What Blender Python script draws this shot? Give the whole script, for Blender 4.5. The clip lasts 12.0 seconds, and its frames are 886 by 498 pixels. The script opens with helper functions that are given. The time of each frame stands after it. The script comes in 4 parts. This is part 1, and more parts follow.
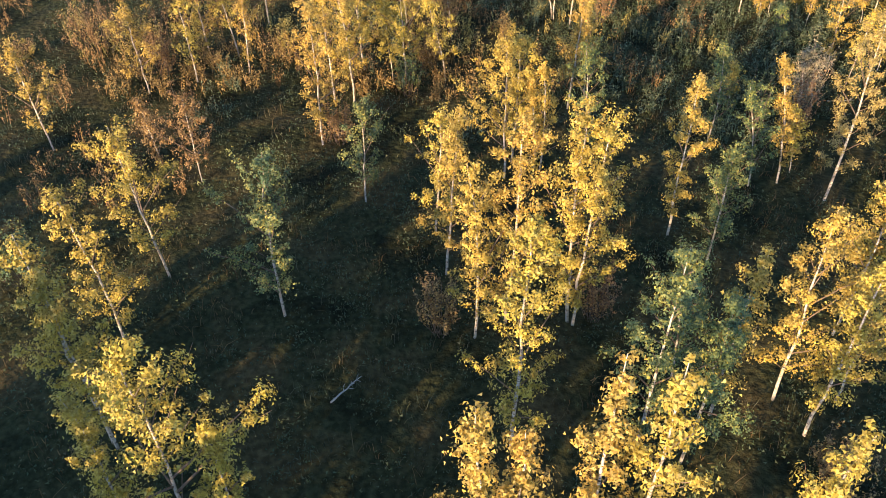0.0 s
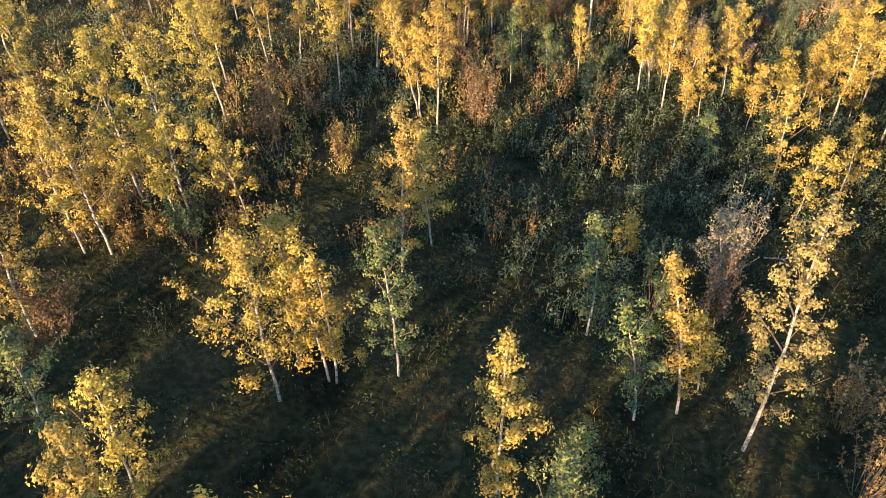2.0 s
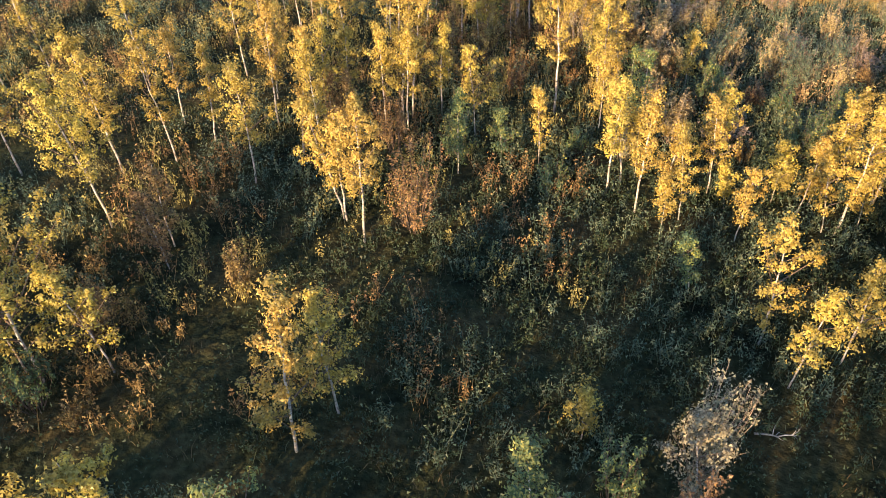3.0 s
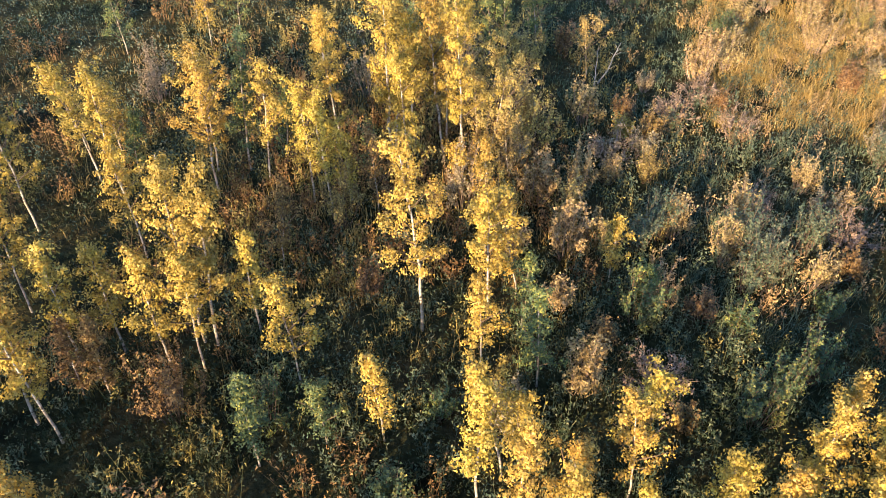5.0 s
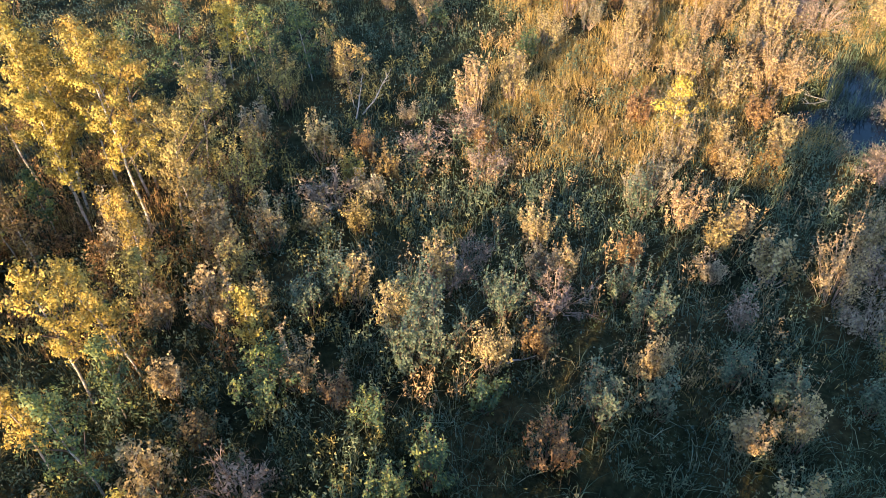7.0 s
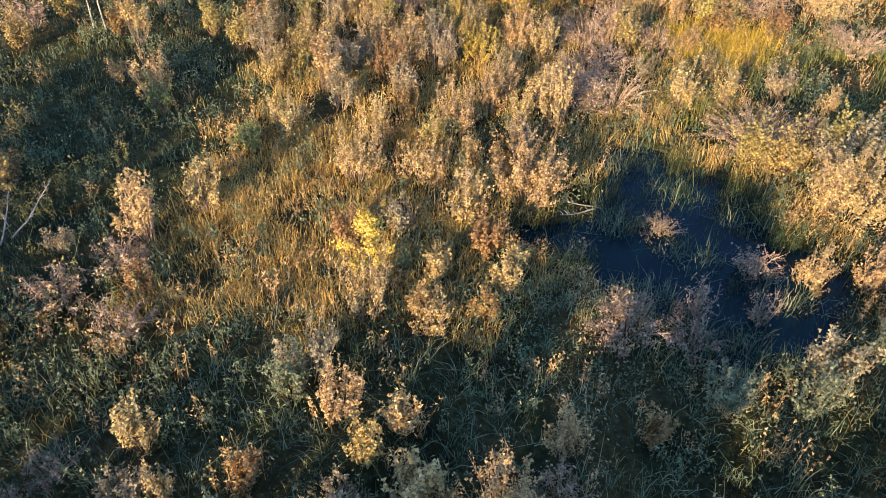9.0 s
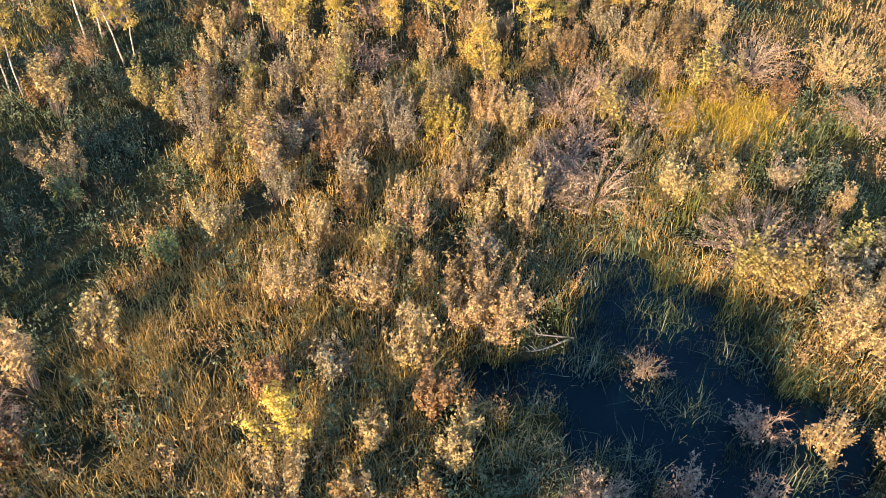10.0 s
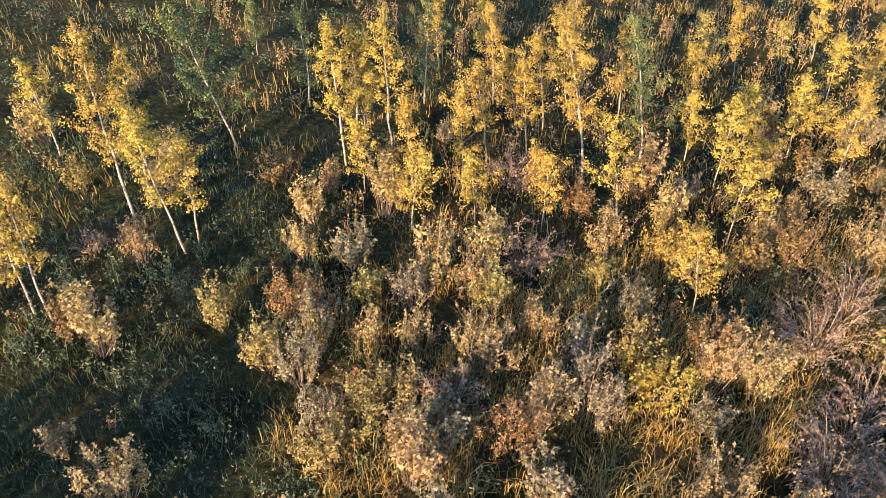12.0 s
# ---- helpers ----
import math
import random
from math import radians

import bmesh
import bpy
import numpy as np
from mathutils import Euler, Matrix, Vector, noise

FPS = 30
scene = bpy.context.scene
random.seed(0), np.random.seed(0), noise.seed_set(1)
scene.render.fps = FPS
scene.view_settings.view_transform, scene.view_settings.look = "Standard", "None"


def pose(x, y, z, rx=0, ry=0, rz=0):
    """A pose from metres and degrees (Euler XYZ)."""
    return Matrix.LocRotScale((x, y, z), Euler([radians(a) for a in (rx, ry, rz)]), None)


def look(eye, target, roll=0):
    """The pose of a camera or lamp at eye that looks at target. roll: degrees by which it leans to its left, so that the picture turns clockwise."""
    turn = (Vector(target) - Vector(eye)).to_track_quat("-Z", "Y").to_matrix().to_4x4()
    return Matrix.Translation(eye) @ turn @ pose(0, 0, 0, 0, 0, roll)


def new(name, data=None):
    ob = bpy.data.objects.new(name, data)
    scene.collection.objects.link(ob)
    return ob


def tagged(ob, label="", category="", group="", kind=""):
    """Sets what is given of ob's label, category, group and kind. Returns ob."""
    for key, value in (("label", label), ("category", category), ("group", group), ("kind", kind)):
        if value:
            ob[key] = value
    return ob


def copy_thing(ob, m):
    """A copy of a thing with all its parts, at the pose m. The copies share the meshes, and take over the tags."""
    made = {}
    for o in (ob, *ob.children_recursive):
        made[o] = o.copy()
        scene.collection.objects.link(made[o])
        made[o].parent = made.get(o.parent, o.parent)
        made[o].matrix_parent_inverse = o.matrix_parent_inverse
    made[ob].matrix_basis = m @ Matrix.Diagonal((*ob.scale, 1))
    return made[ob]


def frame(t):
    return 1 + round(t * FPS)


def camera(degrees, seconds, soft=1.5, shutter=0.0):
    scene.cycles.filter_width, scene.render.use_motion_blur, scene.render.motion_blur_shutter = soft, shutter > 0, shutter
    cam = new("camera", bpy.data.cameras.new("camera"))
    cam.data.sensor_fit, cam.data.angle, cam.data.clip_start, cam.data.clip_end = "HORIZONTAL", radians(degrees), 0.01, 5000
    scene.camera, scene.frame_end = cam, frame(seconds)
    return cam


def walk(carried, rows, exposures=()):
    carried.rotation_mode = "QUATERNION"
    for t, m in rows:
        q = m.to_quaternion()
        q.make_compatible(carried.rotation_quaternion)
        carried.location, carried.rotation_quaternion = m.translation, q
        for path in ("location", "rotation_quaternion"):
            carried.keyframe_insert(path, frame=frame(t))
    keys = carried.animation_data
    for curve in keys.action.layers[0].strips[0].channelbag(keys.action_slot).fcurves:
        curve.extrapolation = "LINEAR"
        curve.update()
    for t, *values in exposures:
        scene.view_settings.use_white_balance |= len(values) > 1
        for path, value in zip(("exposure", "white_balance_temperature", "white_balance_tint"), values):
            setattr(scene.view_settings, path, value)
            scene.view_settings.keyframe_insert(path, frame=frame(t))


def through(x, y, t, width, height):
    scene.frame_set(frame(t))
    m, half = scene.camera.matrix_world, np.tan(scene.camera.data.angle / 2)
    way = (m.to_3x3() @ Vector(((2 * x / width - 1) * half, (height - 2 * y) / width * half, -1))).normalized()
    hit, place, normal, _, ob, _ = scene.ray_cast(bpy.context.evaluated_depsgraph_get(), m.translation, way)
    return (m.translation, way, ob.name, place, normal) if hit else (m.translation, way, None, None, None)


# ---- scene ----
cam = camera(60.2, 12.0, soft=0.9)
PATH = [
    (0, (1.359, -3.68, 14.181), (1.315, -2.172, 12.868), -0.5),
    (0.5, (2.831, -1.466, 13.922), (2.795, 0.046, 12.613), -0.4),
    (1, (4.283, 0.88, 13.61), (4.244, 2.395, 12.304), -0.4),
    (1.5, (5.292, 3.313, 13.387), (5.269, 4.827, 12.081), 0.2),
    (2, (6.42, 5.845, 13.253), (6.395, 7.356, 11.943), 0.1),
    (2.5, (7.375, 8.616, 13.468), (7.356, 10.115, 12.145), 0.5),
    (3, (8.18, 11.26, 13.214), (8.161, 12.778, 11.911), 0.4),
    (3.2, (8.414, 12.261, 13.231), (8.394, 13.775, 11.925), 0.4),
    (4.8, (11.161, 20.785, 13.339), (11.204, 22.295, 12.028), 1.3),
    (5, (11.734, 21.349, 13.364), (11.773, 22.861, 12.056), 1.1),
    (5.5, (13.664, 22.675, 13.41), (13.683, 24.187, 12.1), 0.7),
    (6, (15.938, 23.508, 13.282), (15.933, 25.021, 11.974), 0.0),
    (6.5, (18.158, 23.96, 13.018), (18.149, 25.476, 11.714), -0.2),
    (7, (20.534, 24.345, 12.779), (20.52, 25.862, 11.476), -0.3),
    (7.5, (23.022, 25.072, 12.691), (22.995, 26.588, 11.388), -0.7),
    (7.7, (24.024, 25.569, 12.734), (23.99, 27.082, 11.426), -0.9),
    (9.3, (28.845, 31.687, 13.11), (28.919, 33.182, 11.784), 1.1),
    (9.5, (29.197, 32.51, 13.193), (29.268, 34.003, 11.863), 1.1),
    (10, (29.673, 35.058, 13.397), (29.738, 36.552, 12.069), 1.0),
    (10.5, (29.29, 37.652, 13.577), (29.351, 39.151, 12.254), 1.0),
    (11, (28.267, 40.174, 13.586), (28.324, 41.68, 12.272), 0.9),
    (11.5, (26.878, 42.582, 13.516), (26.931, 44.093, 12.208), 0.7),
    (12, (25.612, 44.847, 13.343), (25.654, 46.366, 12.042), 0.5),
]
walk(cam, [(t, look(eye, target, roll)) for t, eye, target, roll in PATH], exposures=((0, 1.70 - 0.05), (3, 1.70 - 0.02), (5, 1.70 + 0.06), (7.5, 1.70 + 0.2), (9.5, 1.70), (10.7, 1.70 + 0.09), (12, 1.70 - 0.12)))


# ---- world, sun ----
SUN_AZ, SUN_EL = radians(212), radians(15.6)
world = bpy.data.worlds.new("world")
scene.world = world
world.use_nodes = True
wn = world.node_tree
sky = wn.nodes.new("ShaderNodeTexSky")
sky.sky_type, sky.sun_disc, sky.sun_elevation, sky.sun_rotation = "NISHITA", False, SUN_EL, SUN_AZ
wn.links.new(sky.outputs[0], wn.nodes["Background"].inputs[0])
wn.nodes["Background"].inputs[1].default_value = 0.15
sky.ozone_density, sky.dust_density, sky.air_density = 4.0, 0.3, 1.0
sun = new("sun", bpy.data.lights.new("sun", "SUN"))
sun.data.energy, sun.data.angle, sun.data.color = 4.5, radians(0.6), (1.0, 0.735, 0.42)
sun.matrix_world = look((math.sin(SUN_AZ) * math.cos(SUN_EL) * 50, math.cos(SUN_AZ) * math.cos(SUN_EL) * 50, math.sin(SUN_EL) * 50), (0, 0, 0))


# ---- materials ----
def material(name, rough=0.7):
    mat = bpy.data.materials.new(name)
    mat.use_nodes = True
    bsdf = mat.node_tree.nodes["Principled BSDF"]
    bsdf.inputs["Roughness"].default_value = rough
    return mat, mat.node_tree, bsdf


def ramp(nt, source, stops):
    node = nt.nodes.new("ShaderNodeValToRGB")
    while len(node.color_ramp.elements) < len(stops):
        node.color_ramp.elements.new(0.5)
    for e, (at, c) in zip(node.color_ramp.elements, stops):
        e.position, e.color = at, (*c, 1)
    nt.links.new(source, node.inputs[0])
    return node.outputs[0]


def texture(nt, scale, detail=4, space="Object", stretch=(1, 1, 1)):
    co, mp, tx = nt.nodes.new("ShaderNodeTexCoord"), nt.nodes.new("ShaderNodeMapping"), nt.nodes.new("ShaderNodeTexNoise")
    mp.inputs["Scale"].default_value = stretch
    tx.inputs["Scale"].default_value, tx.inputs["Detail"].default_value = scale, detail
    nt.links.new(co.outputs[space], mp.inputs[0])
    nt.links.new(mp.outputs[0], tx.inputs[0])
    return tx.outputs[0]


def mixed(nt, factor, a, b, blend="MIX"):
    node = nt.nodes.new("ShaderNodeMix")
    node.data_type, node.blend_type = "RGBA", blend
    for socket, value in ((node.inputs[0], factor), (node.inputs[6], a), (node.inputs[7], b)):
        if isinstance(value, (int, float)):
            socket.default_value = value
        elif isinstance(value, tuple):
            socket.default_value = (*value, 1)
        else:
            nt.links.new(value, socket)
    return node.outputs[2]


def leaf_material(name, stops, gleam=0.3, through=0.3, turn=None):
    """Leaves whose hue differs leaf by leaf and plant by plant; a part of the light goes through them."""
    mat, nt, bsdf = material(name, 0.55)
    geo, info = nt.nodes.new("ShaderNodeNewGeometry"), nt.nodes.new("ShaderNodeObjectInfo")
    leaf = ramp(nt, geo.outputs["Random Per Island"], stops)
    shift = nt.nodes.new("ShaderNodeHueSaturation")
    vary = nt.nodes.new("ShaderNodeMapRange")
    vary.inputs["To Min"].default_value, vary.inputs["To Max"].default_value = 0.488, 0.515
    nt.links.new(info.outputs["Random"], vary.inputs["Value"])
    nt.links.new(vary.outputs[0], shift.inputs["Hue"])
    nt.links.new(leaf, shift.inputs["Color"])
    base = shift.outputs[0]
    if turn:
        base = mixed(nt, ramp(nt, texture(nt, 1.5, 2), [(0.36, (0.85, 0.85, 0.85)), (0.52, (0, 0, 0))]), base, turn)
    patch = ramp(nt, texture(nt, 2.2, 3), [(0.35, (0.72, 0.72, 0.72)), (0.65, (1, 1, 1))])
    colour = mixed(nt, 1.0, base, patch, "MULTIPLY")
    nt.links.new(colour, bsdf.inputs["Base Color"])
    bsdf.inputs["Specular IOR Level"].default_value = gleam
    trans, mix = nt.nodes.new("ShaderNodeBsdfTranslucent"), nt.nodes.new("ShaderNodeMixShader")
    nt.links.new(colour, trans.inputs[0])
    mix.inputs[0].default_value = through
    nt.links.new(bsdf.outputs[0], mix.inputs[1])
    nt.links.new(trans.outputs[0], mix.inputs[2])
    nt.links.new(mix.outputs[0], nt.nodes["Material Output"].inputs[0])
    return mat


GOLD = leaf_material("golden_leaves", [(0.0, (0.26, 0.185, 0.055)), (0.25, (0.50, 0.335, 0.065)), (0.75, (0.67, 0.465, 0.085)), (1.0, (0.78, 0.58, 0.18))], turn=(0.33, 0.25, 0.065))
GREEN = leaf_material("green_yellow_leaves", [(0.0, (0.075, 0.115, 0.055)), (0.45, (0.17, 0.205, 0.075)), (0.8, (0.30, 0.30, 0.08)), (1.0, (0.50, 0.43, 0.11))], turn=(0.09, 0.15, 0.085))
RUST = leaf_material("rusty_leaves", [(0.0, (0.14, 0.08, 0.04)), (0.5, (0.33, 0.19, 0.075)), (1.0, (0.52, 0.33, 0.125))])
BEIGE = leaf_material("faded_leaves", [(0.0, (0.16, 0.13, 0.08)), (0.5, (0.34, 0.27, 0.16)), (1.0, (0.52, 0.42, 0.26))])
PALE = leaf_material("pale_yellow_leaves", [(0.0, (0.22, 0.17, 0.06)), (0.5, (0.42, 0.32, 0.11)), (1.0, (0.60, 0.46, 0.14))])
WILLOW = leaf_material("willow_leaves", [(0.0, (0.20, 0.135, 0.07)), (0.4, (0.44, 0.305, 0.13)), (0.8, (0.63, 0.44, 0.19)), (1.0, (0.72, 0.52, 0.26))])
BARE = leaf_material("withered_leaves", [(0.0, (0.18, 0.12, 0.08)), (0.5, (0.40, 0.27, 0.175)), (1.0, (0.57, 0.415, 0.29))])
HERB = leaf_material("herb_leaves", [(0.0, (0.035, 0.068, 0.050)), (0.45, (0.09, 0.145, 0.105)), (0.8, (0.18, 0.205, 0.135)), (1.0, (0.36, 0.30, 0.17))])


# Herb greens with the early bog's shade put into the colour.
SHADE_HERB = leaf_material("shade_dark_herb_leaves", [(0.0, (0.027, 0.048, 0.024)), (0.5, (0.065, 0.095, 0.046)), (0.85, (0.095, 0.11, 0.055)), (1.0, (0.14, 0.12, 0.06))])
GREYGREEN = leaf_material("grey_green_leaves", [(0.0, (0.06, 0.095, 0.06)), (0.5, (0.15, 0.19, 0.115)), (1.0, (0.30, 0.29, 0.16))])


def bark_material():
    mat, nt, bsdf = material("birch_bark", 0.75)
    marks = ramp(nt, texture(nt, 9, 5, "Object", (1, 1, 3.2)), [(0.36, (0.05, 0.04, 0.035)), (0.46, (0.55, 0.48, 0.42)), (0.7, (0.74, 0.69, 0.62))])
    stain = ramp(nt, texture(nt, 1.6, 3), [(0.4, (0.75, 0.66, 0.56)), (0.65, (1, 1, 1))])
    nt.links.new(mixed(nt, 1.0, marks, stain, "MULTIPLY"), bsdf.inputs["Base Color"])
    return mat


def twig_material(name, a, b):
    mat, nt, bsdf = material(name, 0.8)
    info = nt.nodes.new("ShaderNodeNewGeometry")
    grain = ramp(nt, texture(nt, 14, 4), [(0.3, a), (0.7, b)])
    tone = ramp(nt, info.outputs["Random Per Island"], [(0.0, (0.6, 0.6, 0.6)), (1.0, (1, 1, 1))])
    nt.links.new(mixed(nt, 1.0, grain, tone, "MULTIPLY"), bsdf.inputs["Base Color"])
    return mat


BARK = bark_material()
TWIG = twig_material("brown_twigs", (0.10, 0.065, 0.045), (0.24, 0.16, 0.11))
GREY_TWIG = twig_material("grey_pink_twigs", (0.235, 0.165, 0.12), (0.52, 0.37, 0.28))
DEAD_WOOD = twig_material("bleached_dead_wood", (0.28, 0.24, 0.20), (0.58, 0.51, 0.44))


def grass_material(name, stops_a, stops_b, patch=0.16):
    """Blades that turn from green to straw in patches some metres wide."""
    mat, nt, bsdf = material(name, 0.6)
    geo = nt.nodes.new("ShaderNodeNewGeometry")
    a, b = ramp(nt, geo.outputs["Random Per Island"], stops_a), ramp(nt, geo.outputs["Random Per Island"], stops_b)
    where = ramp(nt, texture(nt, patch, 5), [(0.40, (0, 0, 0)), (0.60, (1, 1, 1))])
    colour = mixed(nt, where, a, b)
    nt.links.new(colour, bsdf.inputs["Base Color"])
    bsdf.inputs["Specular IOR Level"].default_value = 0.25
    trans, mix = nt.nodes.new("ShaderNodeBsdfTranslucent"), nt.nodes.new("ShaderNodeMixShader")
    nt.links.new(colour, trans.inputs[0])
    mix.inputs[0].default_value = 0.25
    nt.links.new(bsdf.outputs[0], mix.inputs[1])
    nt.links.new(trans.outputs[0], mix.inputs[2])
    nt.links.new(mix.outputs[0], nt.nodes["Material Output"].inputs[0])
    return mat


SEDGE = grass_material("meadow_grass", [(0.0, (0.037, 0.065, 0.032)), (0.5, (0.09, 0.125, 0.06)), (1.0, (0.22, 0.205, 0.095))],
                       [(0.0, (0.20, 0.125, 0.035)), (0.5, (0.42, 0.27, 0.08)), (1.0, (0.60, 0.42, 0.16))])
# Rusty brown is the grass's own; the dulled tones stand in for shade.
SHADE_GRASS = grass_material("shade_dulled_grass", [(0.0, (0.022, 0.036, 0.022)), (0.5, (0.045, 0.062, 0.036)), (1.0, (0.075, 0.09, 0.05))],
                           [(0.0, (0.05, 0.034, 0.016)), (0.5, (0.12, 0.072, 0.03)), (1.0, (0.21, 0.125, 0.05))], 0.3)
STRAW = grass_material("straw_grass", [(0.0, (0.22, 0.16, 0.05)), (0.5, (0.46, 0.32, 0.10)), (1.0, (0.64, 0.47, 0.19))],
                       [(0.0, (0.28, 0.17, 0.045)), (0.5, (0.50, 0.33, 0.10)), (1.0, (0.68, 0.50, 0.22))], 0.4)
GOLDEN_SEDGE = grass_material("golden_sedge_blades", [(0.0, (0.28, 0.19, 0.03)), (0.5, (0.54, 0.36, 0.05)), (1.0, (0.70, 0.49, 0.10))],
                              [(0.0, (0.20, 0.16, 0.03)), (0.5, (0.40, 0.30, 0.05)), (1.0, (0.60, 0.44, 0.09))], 0.5)
SILVER_SEDGE = grass_material("silver_green_blades", [(0.0, (0.065, 0.105, 0.07)), (0.5, (0.18, 0.225, 0.15)), (1.0, (0.38, 0.36, 0.23))],
                              [(0.0, (0.05, 0.095, 0.06)), (0.5, (0.11, 0.17, 0.10)), (1.0, (0.29, 0.28, 0.15))], 0.4)
TUSSOCK = grass_material("tan_blades", [(0.0, (0.24, 0.14, 0.05)), (0.5, (0.46, 0.285, 0.09)), (1.0, (0.66, 0.44, 0.17))],
                         [(0.0, (0.20, 0.135, 0.05)), (0.5, (0.40, 0.29, 0.09)), (1.0, (0.58, 0.43, 0.16))], 0.6)
# Sedge greens darkened to carry the shade over the pond.
SHADE_SEDGE = grass_material("shade_sedge_blades", [(0.0, (0.016, 0.036, 0.022)), (0.5, (0.035, 0.062, 0.034)), (1.0, (0.085, 0.10, 0.045))],
                           [(0.0, (0.02, 0.04, 0.02)), (0.5, (0.05, 0.075, 0.034)), (1.0, (0.12, 0.12, 0.045))], 0.5)
# Lush green of its own, darkened further for the grove's shade.
SHADE_LUSH = grass_material("shade_lush_blades", [(0.0, (0.03, 0.06, 0.04)), (0.5, (0.07, 0.115, 0.075)), (1.0, (0.16, 0.19, 0.11))],
                       [(0.0, (0.035, 0.06, 0.03)), (0.5, (0.10, 0.125, 0.06)), (1.0, (0.22, 0.20, 0.09))], 0.4)
GREEN_SEDGE = grass_material("green_sedge_blades", [(0.0, (0.035, 0.065, 0.03)), (0.5, (0.08, 0.115, 0.045)), (1.0, (0.18, 0.19, 0.065))],
                             [(0.0, (0.05, 0.08, 0.03)), (0.5, (0.16, 0.17, 0.05)), (1.0, (0.36, 0.29, 0.08))], 0.5)

mat, nt, bsdf = material("bog_soil", 0.95)
soil = ramp(nt, texture(nt, 0.45, 9), [(0.34, (0.022, 0.024, 0.012)), (0.48, (0.052, 0.054, 0.023)), (0.66, (0.105, 0.078, 0.034))])
litter = ramp(nt, texture(nt, 6, 6), [(0.4, (0.45, 0.45, 0.45)), (0.7, (1, 1, 1))])
nt.links.new(mixed(nt, 1.0, soil, litter, "MULTIPLY"), bsdf.inputs["Base Color"])
bump = nt.nodes.new("ShaderNodeBump")
bump.inputs["Strength"].default_value, bump.inputs["Distance"].default_value = 0.8, 0.15
nt.links.new(texture(nt, 4, 8), bump.inputs["Height"])
nt.links.new(bump.outputs[0], bsdf.inputs["Normal"])
bsdf.inputs["Specular IOR Level"].default_value = 0.06
SOIL = mat

mat, nt, bsdf = material("pond_water", 0.06)
bsdf.inputs["Base Color"].default_value = (0.001, 0.011, 0.017, 1)
bsdf.inputs["IOR"].default_value = 1.33
bsdf.inputs["Specular IOR Level"].default_value = 0.22
bump = nt.nodes.new("ShaderNodeBump")
bump.inputs["Strength"].default_value, bump.inputs["Distance"].default_value = 0.15, 0.02
nt.links.new(texture(nt, 5, 3), bump.inputs["Height"])
nt.links.new(bump.outputs[0], bsdf.inputs["Normal"])
WATER = mat


# ---- mesh helpers ----
def mesh_of(name, verts, faces, mat, smooth=False):
    """A mesh from an array of points and an array of faces that all have the same number of corners."""
    verts, faces = np.asarray(verts, np.float32), np.asarray(faces, np.int32)
    n, k = faces.shape
    me = bpy.data.meshes.new(name)
    me.vertices.add(len(verts))
    me.vertices.foreach_set("co", verts.ravel())
    me.loops.add(n * k)
    me.loops.foreach_set("vertex_index", faces.ravel())
    me.polygons.add(n)
    me.polygons.foreach_set("loop_start", np.arange(0, n * k, k, dtype=np.int32))
    me.polygons.foreach_set("use_smooth", np.full(n, smooth))
    me.materials.append(mat)
    me.update(calc_edges=True)
    return me


def part(name, verts, faces, mat, parent, label="", smooth=False):
    ob = new(name, mesh_of(name, verts, faces, mat, smooth))
    ob.parent = parent
    return tagged(ob, label)


def join(pieces):
    """Several (points, faces) as one."""
    verts, faces, n = [], [], 0
    for v, f in pieces:
        verts.append(v)
        faces.append(f + n)
        n += len(v)
    return np.concatenate(verts), np.concatenate(faces)


def tube(path, r0, r1, sides=6):
    """A tapered stem along a path of points."""
    path = np.asarray(path, float)
    m = len(path)
    way = np.gradient(path, axis=0)
    way /= np.linalg.norm(way, axis=1)[:, None] + 1e-9
    side = np.cross(way, (0.31, 0.95, 0.02))
    side /= np.linalg.norm(side, axis=1)[:, None] + 1e-9
    other = np.cross(way, side)
    a = np.arange(sides) * 2 * math.pi / sides
    r = np.linspace(1, 0, m)[:, None, None] ** 0.8 * (r0 - r1) + r1
    ring = path[:, None] + r * (np.cos(a)[None, :, None] * side[:, None] + np.sin(a)[None, :, None] * other[:, None])
    i, j = np.meshgrid(np.arange(m - 1), np.arange(sides), indexing="ij")
    k = (j + 1) % sides
    faces = np.stack([i * sides + j, i * sides + k, (i + 1) * sides + k, (i + 1) * sides + j], -1).reshape(-1, 4)
    return ring.reshape(-1, 3), faces


def spike(a, b, r):
    """A thin three-sided twig that ends in a point."""
    way = (b - a) / (np.linalg.norm(b - a) + 1e-9)
    side = np.cross(way, (0.31, 0.95, 0.02))
    side /= np.linalg.norm(side) + 1e-9
    other = np.cross(way, side)
    ring = [a + r * (math.cos(k) * side + math.sin(k) * other) for k in (0, 2.09, 4.19)]
    return np.array(ring + [b]), np.array([(0, 1, 3), (1, 2, 3), (2, 0, 3)])


